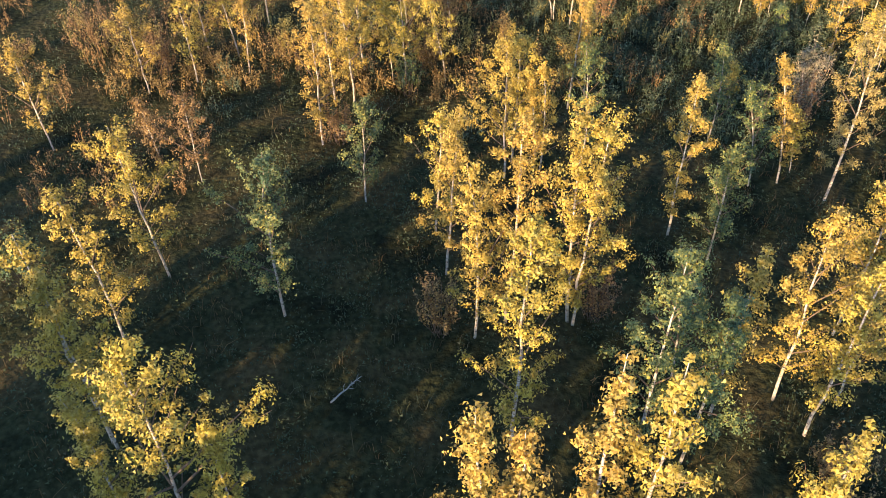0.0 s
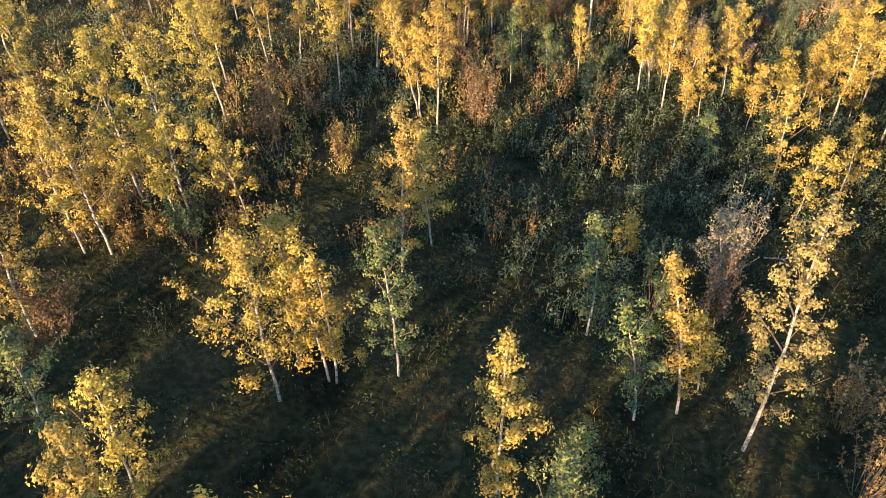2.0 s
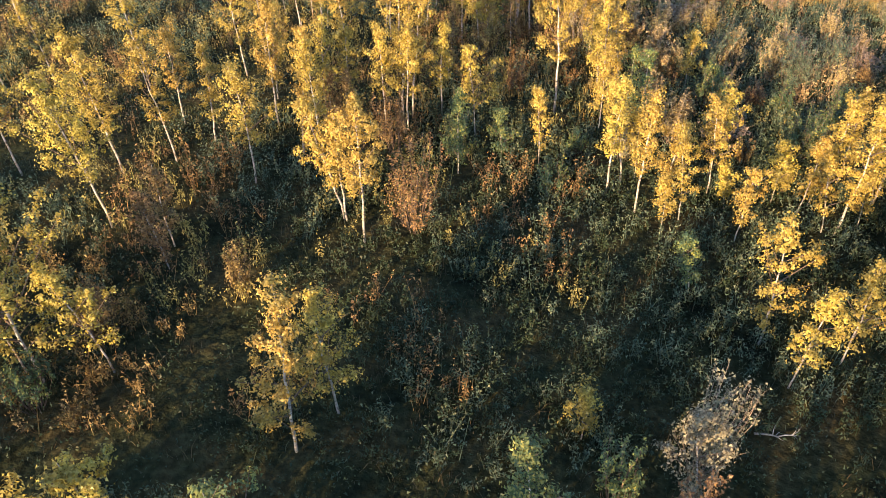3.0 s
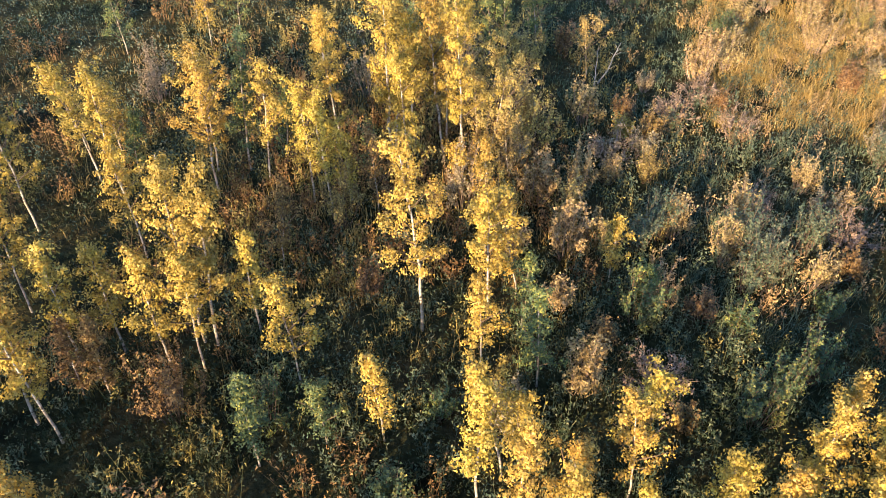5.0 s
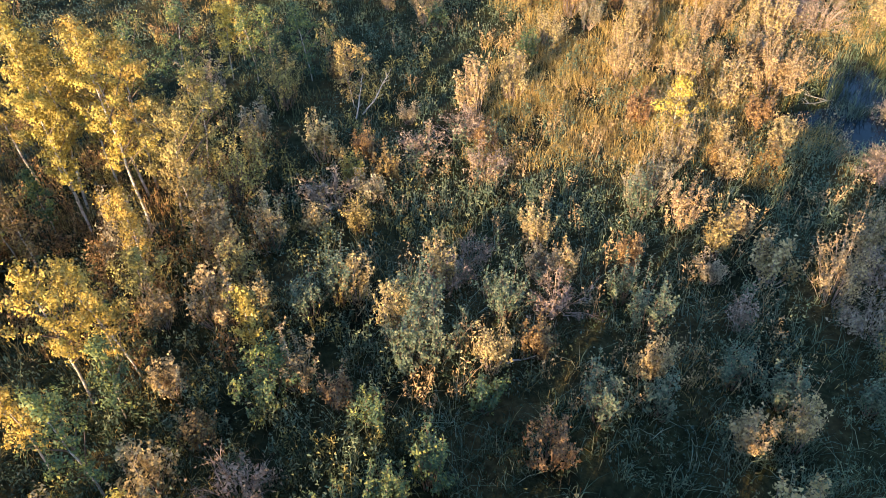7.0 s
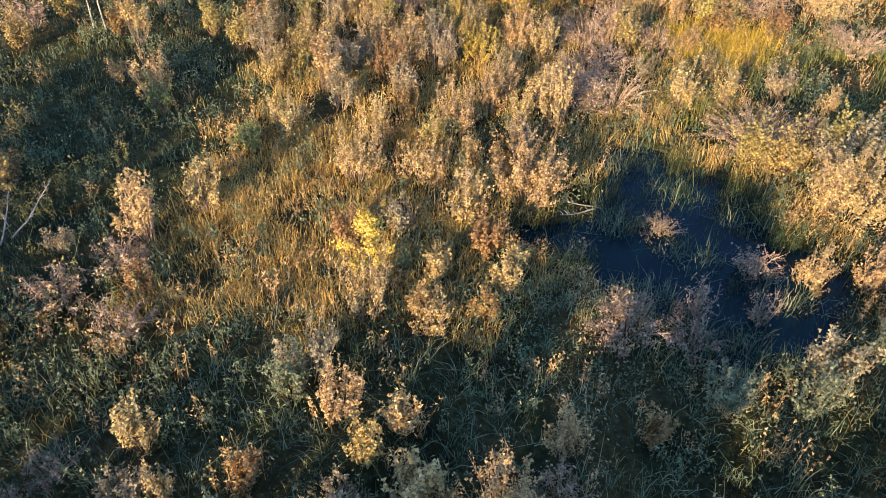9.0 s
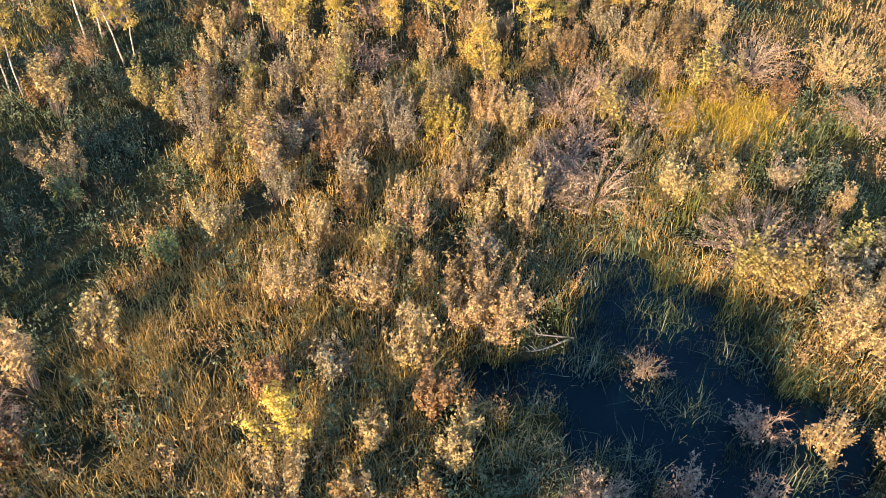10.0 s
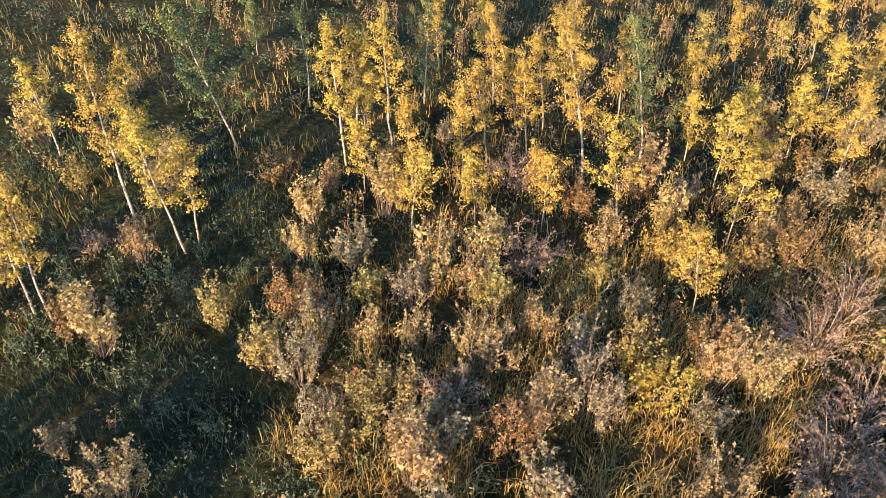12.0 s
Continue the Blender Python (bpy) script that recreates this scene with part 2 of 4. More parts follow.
def leaves(rng, centres, size, slim=0.62, droop=0.35, small=False, out=None):
    """One folded diamond for each leaf, turned every way but mostly open to the sky and the side."""
    n = len(centres)
    normal = rng.normal(size=(n, 3))
    normal[:, 2] = np.abs(normal[:, 2]) * 0.55 + 0.05
    if out is not None:
        normal = normal * 0.55 + out
    normal /= np.linalg.norm(normal, axis=1)[:, None]
    along = rng.normal(size=(n, 3))
    along[:, 2] -= droop
    along -= (along * normal).sum(1)[:, None] * normal
    along /= np.linalg.norm(along, axis=1)[:, None] + 1e-9
    across = np.cross(normal, along)
    s = (size * rng.uniform(0.65, 1.3, n))[:, None]
    if small:
        v = np.stack([centres - along * s * 0.5 - across * s * slim * 0.5, centres - along * s * 0.3 + across * s * slim * 0.6, centres + along * s * 0.6], 1)
        return v.reshape(-1, 3), np.arange(3 * n).reshape(n, 3)
    v = np.stack([centres - along * s * 0.5, centres + across * s * slim * 0.5 + normal * s * 0.08,
                  centres + along * s * 0.55, centres - across * s * slim * 0.5 + normal * s * 0.08], 1)
    return v.reshape(-1, 3), np.arange(4 * n).reshape(n, 4)


# ---- ground and pond ----
POND = [(34.6, 44.6, 2.0, 1.8), (32.3, 45.7, 1.5, 0.8), (36.3, 42.6, 1.6, 1.5), (34.9, 47.1, 1.5, 1.6), (36.6, 45.6, 1.2, 1.4), (34.5, 49.3, 1.2, 0.8),
        (38.0, 44.2, 1.1, 1.4), (36.5, 47.5, 1.3, 1.3)]


def pond_depth(x, y):
    """1 in the middle of the pond, under 0 on dry land."""
    wob = 0.3 * np.sin(x * 2.1 + 0.7 * y) + 0.3 * np.sin(1.7 * y - 0.9 * x) + 0.3 * np.sin(4.7 * x + 1.9 * y) * np.sin(5.3 * y - 1.3 * x)
    d = np.full(np.shape(x), -9.0)
    for cx, cy, rx, ry in POND:
        d = np.maximum(d, 1 - np.hypot((x - cx) / rx, (y - cy) / ry) + 0.5 * wob / max(rx, ry))
    return d


def ground_height(x, y):
    h = 0.07 * np.sin(0.9 * x + 0.3 * y) * np.sin(0.7 * y - 0.4 * x) + 0.05 * np.sin(2.3 * x + 1.1) * np.sin(2.0 * y)
    d = pond_depth(x, y)
    return np.where(d > -0.3, h - 0.55 * np.clip((d + 0.3) / 0.6, 0, 1), h)


def axis_steps(lo, hi, step):
    out = np.array([2, 5, 10, 20, 40, 80, 160, 320, 640, 1200])
    return np.concatenate([lo - out[::-1], np.arange(lo, hi + step, step), hi + out])


gx, gy = np.meshgrid(axis_steps(-30, 58, 0.65), axis_steps(-2, 90, 0.65))
gv = np.stack([gx, gy, ground_height(gx, gy)], -1).reshape(-1, 3)
rows_n, cols_n = gx.shape
gi, gj = np.meshgrid(np.arange(rows_n - 1), np.arange(cols_n - 1), indexing="ij")
gf = np.stack([gi * cols_n + gj, gi * cols_n + gj + 1, (gi + 1) * cols_n + gj + 1, (gi + 1) * cols_n + gj], -1).reshape(-1, 4)
ground = tagged(new("ground", mesh_of("ground", gv, gf, SOIL, True)), "dark boggy soil with leaf litter", "ground", kind="structure")

wx, wy = np.meshgrid(np.linspace(25, 45, 41), np.linspace(36, 59, 47))
wv = np.stack([wx, wy, np.full(wx.shape, -0.22)], -1).reshape(-1, 3)
wi, wj = np.meshgrid(np.arange(46), np.arange(40), indexing="ij")
wf = np.stack([wi * 41 + wj, wi * 41 + wj + 1, (wi + 1) * 41 + wj + 1, (wi + 1) * 41 + wj], -1).reshape(-1, 4)
water = tagged(new("water", mesh_of("water", wv, wf, WATER, True)), "dark blue still pond water among sedge", "pond", kind="structure")

# ---- trees ----
WORDS = {GOLD: "golden yellow leaves", GREEN: "green leaves turning yellow", RUST: "thin rusty brown leaves", BEIGE: "faded beige leaves",
         PALE: "pale yellow leaves", WILLOW: "pale beige willow leaves", BARE: "few withered leaves on bare twigs", GREYGREEN: "grey-green leaves"}
count = 0
SPOTS = []


def stem_path(rng, h, lx, ly, n=9):
    s = np.linspace(0, 1, n)
    bend = rng.normal(0, 0.010 * h, 2)
    x = lx * s ** 1.25 + bend[0] * np.sin(s * math.pi) + rng.normal(0, 0.004 * h, n) * (s > 0)
    y = ly * s ** 1.25 + bend[1] * np.sin(s * math.pi) + rng.normal(0, 0.004 * h, n) * (s > 0)
    return np.stack([x, y, h * s], 1)


def crowned_tree(name, x, y, h, lx, ly, width, leaf, start, thick, label, group, sparse=1.0, per=31, size=0.054):
    """A slim trunk, limbs that rise and spread, and leaves in clumps round the limbs' outer halves."""
    global count
    count += 1
    SPOTS.append((x, y))
    rng = np.random.default_rng(1000 + count)
    thing = new(name)
    z0 = float(ground_height(np.float64(x), np.float64(y)))
    thing.matrix_basis = pose(x, y, z0)
    tagged(thing, label, "tree", group)
    path = stem_path(rng, h, lx, ly)
    path[0, 2] -= 0.12
    at = lambda s: np.array([np.interp(s, np.linspace(0, 1, len(path)), path[:, k]) for k in range(3)])
    trunk = part("trunk", *tube(path, thick, 0.006, 7), BARK, thing, "white birch bark with dark marks", True)
    limbs, clumps = [], []
    n = int(13 + 3.0 * h)
    turn = rng.uniform(0, 6.28)
    for i in range(n):
        s = start + (0.95 - start) * ((i + rng.uniform(0, 0.9)) / n)
        u = (s - start) / (1 - start)
        spread = width * 0.5 * float(np.interp(u, [0, 0.2, 0.5, 0.8, 1], [0.66, 0.95, 0.74, 0.36, 0.10]))
        spread *= rng.choice((0.5, 0.8, 1.05, 1.4))
        turn += 2.4 + rng.normal(0, 0.4)
        rise = spread * rng.uniform(0.7, 1.2) * (1 + 0.9 * u)
        a, out = at(s), np.array([math.cos(turn) * spread, math.sin(turn) * spread, rise])
        q = np.linspace(0, 1, 5)[:, None]
        line = a + out * q + np.array([0, 0, -0.12 * spread]) * q ** 2 + rng.normal(0, 0.03 * spread, (5, 3)) * q
        limbs.append((spread, line))
        m = max(3, int((2.3 + spread * 6.0) * sparse * (1.35 if h > 4.2 and per > 9 else 1.0)))
        for _ in range(m):
            w = rng.uniform(0.25, 1.1)
            p = np.array([np.interp(w, [0, 0.25, 0.5, 0.75, 1.1], line[:, k]) for k in range(3)])
            clumps.append(p + rng.normal(0, 0.03 + 0.10 * spread * (1.15 - w), 3))
    for _ in range(int(6 * sparse) + 3):
        clumps.append(at(rng.uniform(0.80, 1.04)) + rng.normal(0, 0.03 + 0.012 * width, 3) * (1, 1, 1.6))
    limbs.sort(key=lambda l: -l[0])
    for spread, line in limbs[: 5 if per > 9 else 2]:
        part("limb", *tube(line, 0.012 + 0.008 * spread, 0.004, 4), TWIG, trunk, "", True)
    if per > 9:
        part("spray", *join([tube(line[::2], 0.008 + 0.005 * spread, 0.003, 3) for spread, line in limbs[5:]]), TWIG, trunk)["kind"] = "stuff"
    clumps = np.array(clumps)
    big = rng.uniform(0.04, 0.085, len(clumps)) * rng.choice((0.8, 1.0, 1.35), len(clumps))
    centres = np.repeat(clumps, per, 0) + rng.normal(0, 1, (len(clumps) * per, 3)) * np.repeat(big, per)[:, None] * (1, 1, 0.8)
    size = np.full(len(centres), size)
    axis = np.stack([np.interp(centres[:, 2], path[:, 2], path[:, k]) for k in range(2)], 1)
    away = np.column_stack([centres[:, :2] - axis, np.full(len(centres), 0.12)])
    away /= np.linalg.norm(away, axis=1)[:, None] + 1e-6
    swell = centres - np.repeat(clumps, per, 0)
    swell /= np.linalg.norm(swell, axis=1)[:, None] + 1e-6
    part("crown", *leaves(rng, centres, size, 0.75, small=True, out=0.55 * away + 0.75 * swell + (0, 0, 0.2)), leaf, thing, WORDS[leaf])
    return thing


def birch(x, y, h, lx, ly, width, leaf, per=31, size=0.054):
    per = 24 if per > 9 and (y > 43 or x < -5) else per
    sparse = 0.35 if per < 9 else 0.65 if leaf is RUST else 1.0
    tall = "tall" if h > 5.5 else "slender" if width < 0.24 * h else "half-grown"
    label = f"{tall} white-trunked birch with {WORDS[leaf]} in grass"
    return crowned_tree("birch_tree", x, y, h, lx, ly, max(width, 0.7) * (1.25 if y < 24 else 1.1), leaf, 0.15 if leaf is GREEN or y < 24 else 0.32, 0.012 + 0.0053 * h, label, "birches on the bog", sparse, per, size)


def young_birch(x, y, h, lx, ly, width, leaf):
    label = f"young birch sapling with {WORDS[leaf]} among low shrubs"
    return crowned_tree("birch_sapling", x, y, h, lx, ly, max(width, 0.6), leaf, 0.24 if leaf is GOLD else 0.15, 0.009 + 0.0048 * h, label, "young birches", 0.95, 29, 0.054)


def shrub(x, y, h, width, leaf, dense=1.0):
    """Many stems out of one stool, fanning outward, with leaves on the upper two thirds."""
    global count
    count += 1
    SPOTS.append((x, y))
    rng = np.random.default_rng(5000 + count)
    if float(pond_depth(np.float64(x), np.float64(y))) > -0.1:
        h += 0.45
    thing = new("willow_shrub" if leaf in (WILLOW, BARE, BEIGE, GREYGREEN) else "bush")
    thing.matrix_basis = pose(x, y, float(ground_height(np.float64(x), np.float64(y))) - 0.05)
    dry = leaf is BARE
    tagged(thing, f"{'bushy' if width > 1.3 else 'small'} shrub with {WORDS[leaf]} on boggy ground", "shrub", "shrubs on the bog")
    n = int(np.clip(13 + 13 * width * (1.6 if dry else 1.0), 12, 62) * dense)
    stems, twigs, centres = [], [], []
    for i in range(n):
        a, r = rng.uniform(0, 6.28), width * 0.48 * math.sqrt(rng.uniform(0.02, 1))
        tall = h * rng.choice((0.6, 0.85, 1.0, 1.25)) * rng.uniform(0.8, 1.1) * (1 - 0.4 * (r / (width * 0.48)) ** 2)
        foot = np.array([math.cos(a), math.sin(a), 0]) * r * 0.3
        tip = np.array([math.cos(a) * r, math.sin(a) * r, tall]) + np.append(rng.normal(0, 0.05, 2), 0)
        q = np.linspace(0, 1, 4)[:, None]
        line = foot + (tip - foot) * q + np.append(rng.normal(0, 0.06, 2), 0) * np.sin(q * math.pi)
        line[:, 2] = tall * q[:, 0] ** 0.85
        if dry:
            line[:, :2] *= 1 + 0.3 * q
            line[:, 2] -= 0.45 * tall * q[:, 0] ** 3 * rng.uniform(0.2, 1)
        stems.append(tube(line, 0.011, 0.003, 3))
        for _ in range(9 if dry else 3):
            w = rng.uniform(0.35, 0.95)
            b = np.array([np.interp(w, q[:, 0], line[:, k]) for k in range(3)])
            e = b + (np.append(line[3, :2] - line[1, :2], 0.1) * rng.uniform(0.3, 0.8) + rng.normal(0, 0.09, 3) if dry else np.append(rng.normal(0, 0.075, 2), rng.uniform(0.14, 0.42)) * (0.6 + 0.4 * h))
            twigs.append(spike(b, e, 0.006))
            k = 2 if dry else int(15 * dense)
            f = rng.uniform(0.2, 1.05, k)[:, None]
            centres.append(b + (e - b) * f + rng.normal(0, 0.028, (k, 3)))
        k = 4 if dry else int(20 * dense)
        f = rng.uniform(0.45, 1.03, k)
        c = np.stack([np.interp(f, q[:, 0], line[:, j]) for j in range(3)], 1)
        centres.append(c + rng.normal(0, 0.04, (k, 3)))
    wood = GREY_TWIG if leaf in (WILLOW, BARE, BEIGE) else TWIG
    for stem in stems[:5]:
        part("stem", *stem, wood, thing)
    part("brushwood", *join([(v, np.concatenate([f[:, :3], f[:, [0, 2, 3]]])) for v, f in stems[5:]] + twigs), wood, thing)["kind"] = "stuff"
    centres = np.concatenate(centres)
    away = centres - (0, 0, 0.45 * h)
    away /= np.linalg.norm(away, axis=1)[:, None] + 1e-6
    part("foliage", *leaves(rng, centres, 0.056, 0.75, small=True, out=0.6 * away + (0, 0, 0.15)), leaf, thing, WORDS[leaf])
    return thing


birch(-0.73, 21.98, 5.40, -0.20, -0.05, 2.00, GOLD)
birch(5.75, 39.04, 4.57, 0.10, 0.04, 1.30, GOLD)
birch(6.39, 40.46, 4.52, 0.30, 0.10, 1.10, GREEN)
birch(1.00, 11.61, 5.20, 0.34, 0.05, 1.20, GOLD)
young_birch(8.80, 13.63, 2.53, -0.17, 0.00, 1.00, GREEN)
young_birch(1.23, 41.49, 2.70, -0.40, -0.20, 1.10, GOLD)
birch(9.15, 38.02, 3.86, -0.24, -0.10, 1.10, GOLD)
birch(10.66, 40.59, 6.10, -0.10, -0.05, 1.70, GOLD)
birch(10.74, 40.74, 5.18, 0.13, 0.06, 1.45, GOLD)
birch(12.20, 41.45, 5.24, -0.52, -0.18, 1.78, GOLD)
birch(12.31, 41.86, 4.53, -0.03, -0.01, 1.52, GOLD)
birch(11.33, 41.72, 4.19, -0.27, -0.10, 1.37, GOLD)
birch(8.48, 38.87, 3.80, -0.11, -0.07, 1.65, GOLD)
young_birch(9.58, 38.87, 2.82, -0.39, -0.22, 1.68, GOLD)
birch(8.97, 41.85, 4.46, -0.33, -0.17, 1.22, GOLD)
young_birch(10.15, 39.92, 1.98, -0.12, -0.06, 0.89, GREEN)
birch(7.09, 39.67, 3.91, 0.26, 0.18, 1.28, GOLD)
birch(13.15, 34.28, 3.82, -0.19, -0.09, 1.23, GOLD)
young_birch(13.94, 34.99, 3.18, -0.65, -0.25, 1.17, GOLD)
young_birch(13.95, 33.91, 2.33, 0.02, 0.01, 0.74, GREEN)
young_birch(12.92, 32.65, 2.90, -0.19, -0.11, 0.89, GOLD)
young_birch(14.14, 32.11, 3.06, -0.27, -0.13, 1.11, GREEN)
young_birch(3.42, 48.77, 2.68, -0.04, -0.02, 1.37, GOLD)
young_birch(13.26, 41.86, 2.54, -0.16, -0.04, 1.73, PALE)
young_birch(14.13, 39.80, 2.32, -0.26, -0.07, 1.75, PALE)
young_birch(12.81, 38.88, 2.01, -0.37, -0.13, 1.13, GOLD)
young_birch(13.57, 37.02, 1.97, -0.03, -0.01, 1.18, PALE)
young_birch(8.00, 36.08, 2.59, 0.23, 0.19, 1.00, RUST)
birch(5.23, 27.94, 3.79, -0.80, -0.14, 1.41, GOLD)
birch(5.31, 27.86, 3.38, -0.09, -0.02, 1.19, GOLD)
young_birch(-1.22, 22.24, 3.04, -0.21, 0.09, 1.53, GOLD)
young_birch(0.76, 22.25, 3.15, -0.60, -0.17, 1.60, GOLD)
birch(5.13, 20.28, 4.66, 0.13, 0.04, 1.24, GOLD)
birch(5.87, 21.28, 3.69, -0.25, -0.06, 1.11, GOLD)
birch(-12.25, 17.46, 3.87, -0.07, -0.05, 1.35, GOLD)
young_birch(-6.83, 15.83, 3.07, 0.04, 0.02, 1.80, RUST)
young_birch(-8.21, 16.37, 2.62, -0.15, -0.07, 1.05, RUST)
birch(-6.49, 11.29, 4.78, -0.26, -0.14, 1.70, GOLD)
birch(-3.11, 9.91, 5.00, 0.16, 0.05, 1.86, GREEN)
birch(-1.51, 14.74, 3.38, 0.12, 0.02, 1.31, GREEN)
birch(-3.26, 17.82, 4.87, 0.08, 0.02, 1.78, GOLD)
birch(-2.55, 20.82, 5.30, -0.39, -0.17, 2.20, GOLD)
birch(-2.37, 23.00, 4.95, -0.20, -0.07, 1.90, GOLD)
birch(-3.24, 20.80, 4.20, -0.10, -0.10, 1.50, GOLD)
birch(-7.45, 24.02, 3.82, -0.30, -0.18, 1.64, GOLD)
birch(-7.63, 26.15, 4.72, 0.15, 0.08, 1.46, GOLD)
birch(-6.84, 26.94, 4.45, 0.02, 0.01, 1.50, GOLD)
birch(-8.63, 23.99, 3.94, -0.10, -0.07, 1.38, GOLD)
young_birch(0.95, 25.79, 2.48, -0.29, -0.06, 0.83, RUST)
birch(2.41, 29.58, 3.76, -0.15, -0.02, 1.42, GOLD)
birch(-1.01, 27.28, 4.47, -0.59, -0.27, 2.23, GOLD)
birch(-4.55, 29.70, 3.90, -0.24, -0.14, 1.74, GOLD)
birch(-0.57, 32.79, 3.28, 0.03, 0.01, 1.35, GOLD)
young_birch(10.85, 30.75, 2.66, -0.28, 0.04, 0.65, GOLD)
birch(11.60, 33.85, 5.50, -0.50, 0.00, 1.55, GOLD)
young_birch(8.93, 32.29, 3.06, -0.35, 0.02, 1.42, GOLD)
birch(6.06, 32.59, 3.47, -0.12, -0.01, 1.14, GOLD)
birch(6.75, 32.61, 3.47, 0.09, 0.00, 1.14, GOLD)
birch(13.21, 29.88, 3.22, -0.68, 0.19, 1.05, GOLD)
young_birch(13.64, 30.06, 2.29, -0.23, 0.07, 0.98, GOLD)
young_birch(13.96, 27.64, 1.68, -0.20, 0.07, 0.53, GOLD)
young_birch(14.52, 28.01, 2.97, -0.47, 0.17, 0.70, GOLD)
young_birch(15.66, 29.45, 3.14, -0.39, 0.16, 1.00, GOLD)
young_birch(15.94, 28.66, 1.44, -0.29, 0.12, 0.55, GOLD)
young_birch(15.84, 27.18, 2.26, -0.03, 0.02, 0.94, GOLD)
young_birch(14.14, 25.15, 1.80, -0.37, 0.15, 0.84, GREEN)
birch(15.41, 23.46, 3.61, -0.28, 0.15, 1.25, GOLD)
young_birch(15.64, 22.14, 2.95, 0.06, -0.04, 1.13, GOLD)
young_birch(16.88, 22.64, 3.13, -0.13, 0.09, 1.08, GOLD)
young_birch(18.28, 27.53, 2.35, -0.45, 0.26, 0.99, GOLD)
young_birch(19.49, 29.73, 3.13, -0.16, 0.09, 0.96, GOLD)
young_birch(19.41, 27.85, 1.88, -0.25, 0.16, 0.75, GOLD)
birch(2.74, 16.09, 4.71, -0.13, -0.03, 1.87, GOLD)
birch(3.89, 16.63, 3.79, -0.16, -0.02, 1.11, GOLD)
birch(3.73, 16.67, 3.58, -0.40, -0.05, 0.92, GOLD)
birch(5.26, 16.80, 4.18, -0.35, -0.00, 1.37, GREEN)
birch(7.34, 13.36, 5.12, -0.08, 0.02, 1.03, GOLD)
birch(8.15, 12.12, 3.87, -0.11, 0.04, 0.99, GREEN)
birch(9.57, 18.05, 3.50, -0.23, 0.07, 0.90, GREEN)
young_birch(10.94, 20.72, 1.54, -0.07, 0.02, 0.71, GOLD)
birch(10.27, 15.69, 3.28, -0.67, 0.27, 1.26, GREEN)
birch(11.22, 15.89, 4.12, -0.82, 0.39, 0.81, GOLD)
young_birch(11.80, 16.47, 2.19, -0.43, 0.21, 1.06, GOLD)
young_birch(12.90, 19.02, 2.87, -0.52, 0.25, 1.45, BEIGE)
birch(12.36, 14.99, 6.10, -0.20, 0.12, 1.45, PALE)
birch(0.64, 13.37, 3.98, 0.20, 0.01, 1.23, GOLD)
birch(1.75, 9.21, 5.22, -0.22, 0.01, 1.40, GOLD)
birch(2.53, 9.75, 5.94, 0.09, 0.02, 1.70, GOLD)
birch(4.13, 9.89, 6.42, -0.19, -0.00, 1.75, GOLD)
birch(4.24, 9.78, 6.06, 0.19, 0.00, 1.70, GOLD)
birch(2.52, 6.01, 6.44, 0.00, -0.00, 1.39, GOLD)
birch(8.58, 7.45, 5.41, -0.23, 0.15, 1.63, GOLD)
birch(10.04, 7.53, 3.44, -0.30, 0.24, 1.34, GOLD)
birch(6.41, 8.07, 3.80, -0.40, 0.17, 1.37, GREEN)
birch(-6.87, 8.87, 4.80, -0.19, -0.13, 1.41, GOLD)
birch(-6.84, 22.89, 3.28, 0.21, 0.06, 0.95, GOLD)
birch(-8.64, 22.11, 3.61, -0.00, -0.00, 1.13, GOLD)
birch(-10.20, 21.24, 3.39, -0.08, -0.04, 1.41, GOLD)
young_birch(0.85, 26.63, 2.62, -0.01, -0.00, 0.92, RUST)
birch(-1.61, 29.90, 4.34, -0.33, -0.19, 1.68, GOLD)
birch(-2.36, 35.03, 3.96, -0.24, -0.11, 1.28, GOLD)
young_birch(-5.95, 35.52, 3.01, -0.25, -0.16, 1.31, GOLD)
birch(0.71, 31.69, 3.35, 0.19, 0.07, 0.74, GOLD)
birch(7.82, 33.66, 3.22, 0.04, 0.00, 0.79, GOLD)
birch(4.85, 33.08, 3.28, 0.02, 0.00, 0.86, GOLD)
birch(4.17, 32.41, 3.91, 0.16, 0.03, 1.01, GOLD)
birch(3.58, 31.16, 4.29, 0.41, 0.11, 0.72, GOLD)
birch(2.19, 34.41, 3.33, 0.14, 0.04, 1.08, GOLD)
birch(1.22, 37.43, 4.11, -0.06, -0.04, 1.46, GOLD)
birch(2.15, 39.74, 3.87, -0.52, -0.25, 1.20, GOLD)
birch(4.36, 36.48, 3.41, -0.18, -0.08, 1.14, GOLD)
birch(5.50, 40.07, 3.94, 0.05, 0.02, 1.54, GOLD)
young_birch(7.43, 41.02, 2.56, 0.17, 0.03, 0.94, GREEN)
birch(12.74, 39.84, 5.44, -0.34, 0.03, 1.66, GOLD)
birch(11.18, 39.83, 4.36, -0.19, 0.00, 1.12, GOLD)
young_birch(8.37, 44.78, 3.18, -0.28, -0.03, 1.33, GOLD)
young_birch(10.34, 38.41, 2.80, -0.16, -0.01, 0.78, RUST)
young_birch(13.26, 35.51, 2.71, -0.33, 0.05, 0.91, GOLD)
young_birch(8.38, 30.12, 2.80, -0.04, -0.01, 0.66, GREEN)
young_birch(15.84, 30.10, 3.00, 0.02, -0.01, 1.16, GOLD)
birch(6.87, 33.38, 4.92, 0.34, 0.12, 1.22, GOLD)
birch(6.56, 33.48, 5.22, -0.00, -0.00, 1.34, GOLD)
birch(4.30, 30.66, 3.97, -0.19, -0.13, 1.04, GOLD)
young_birch(4.90, 31.84, 2.33, 0.09, 0.05, 0.60, RUST)
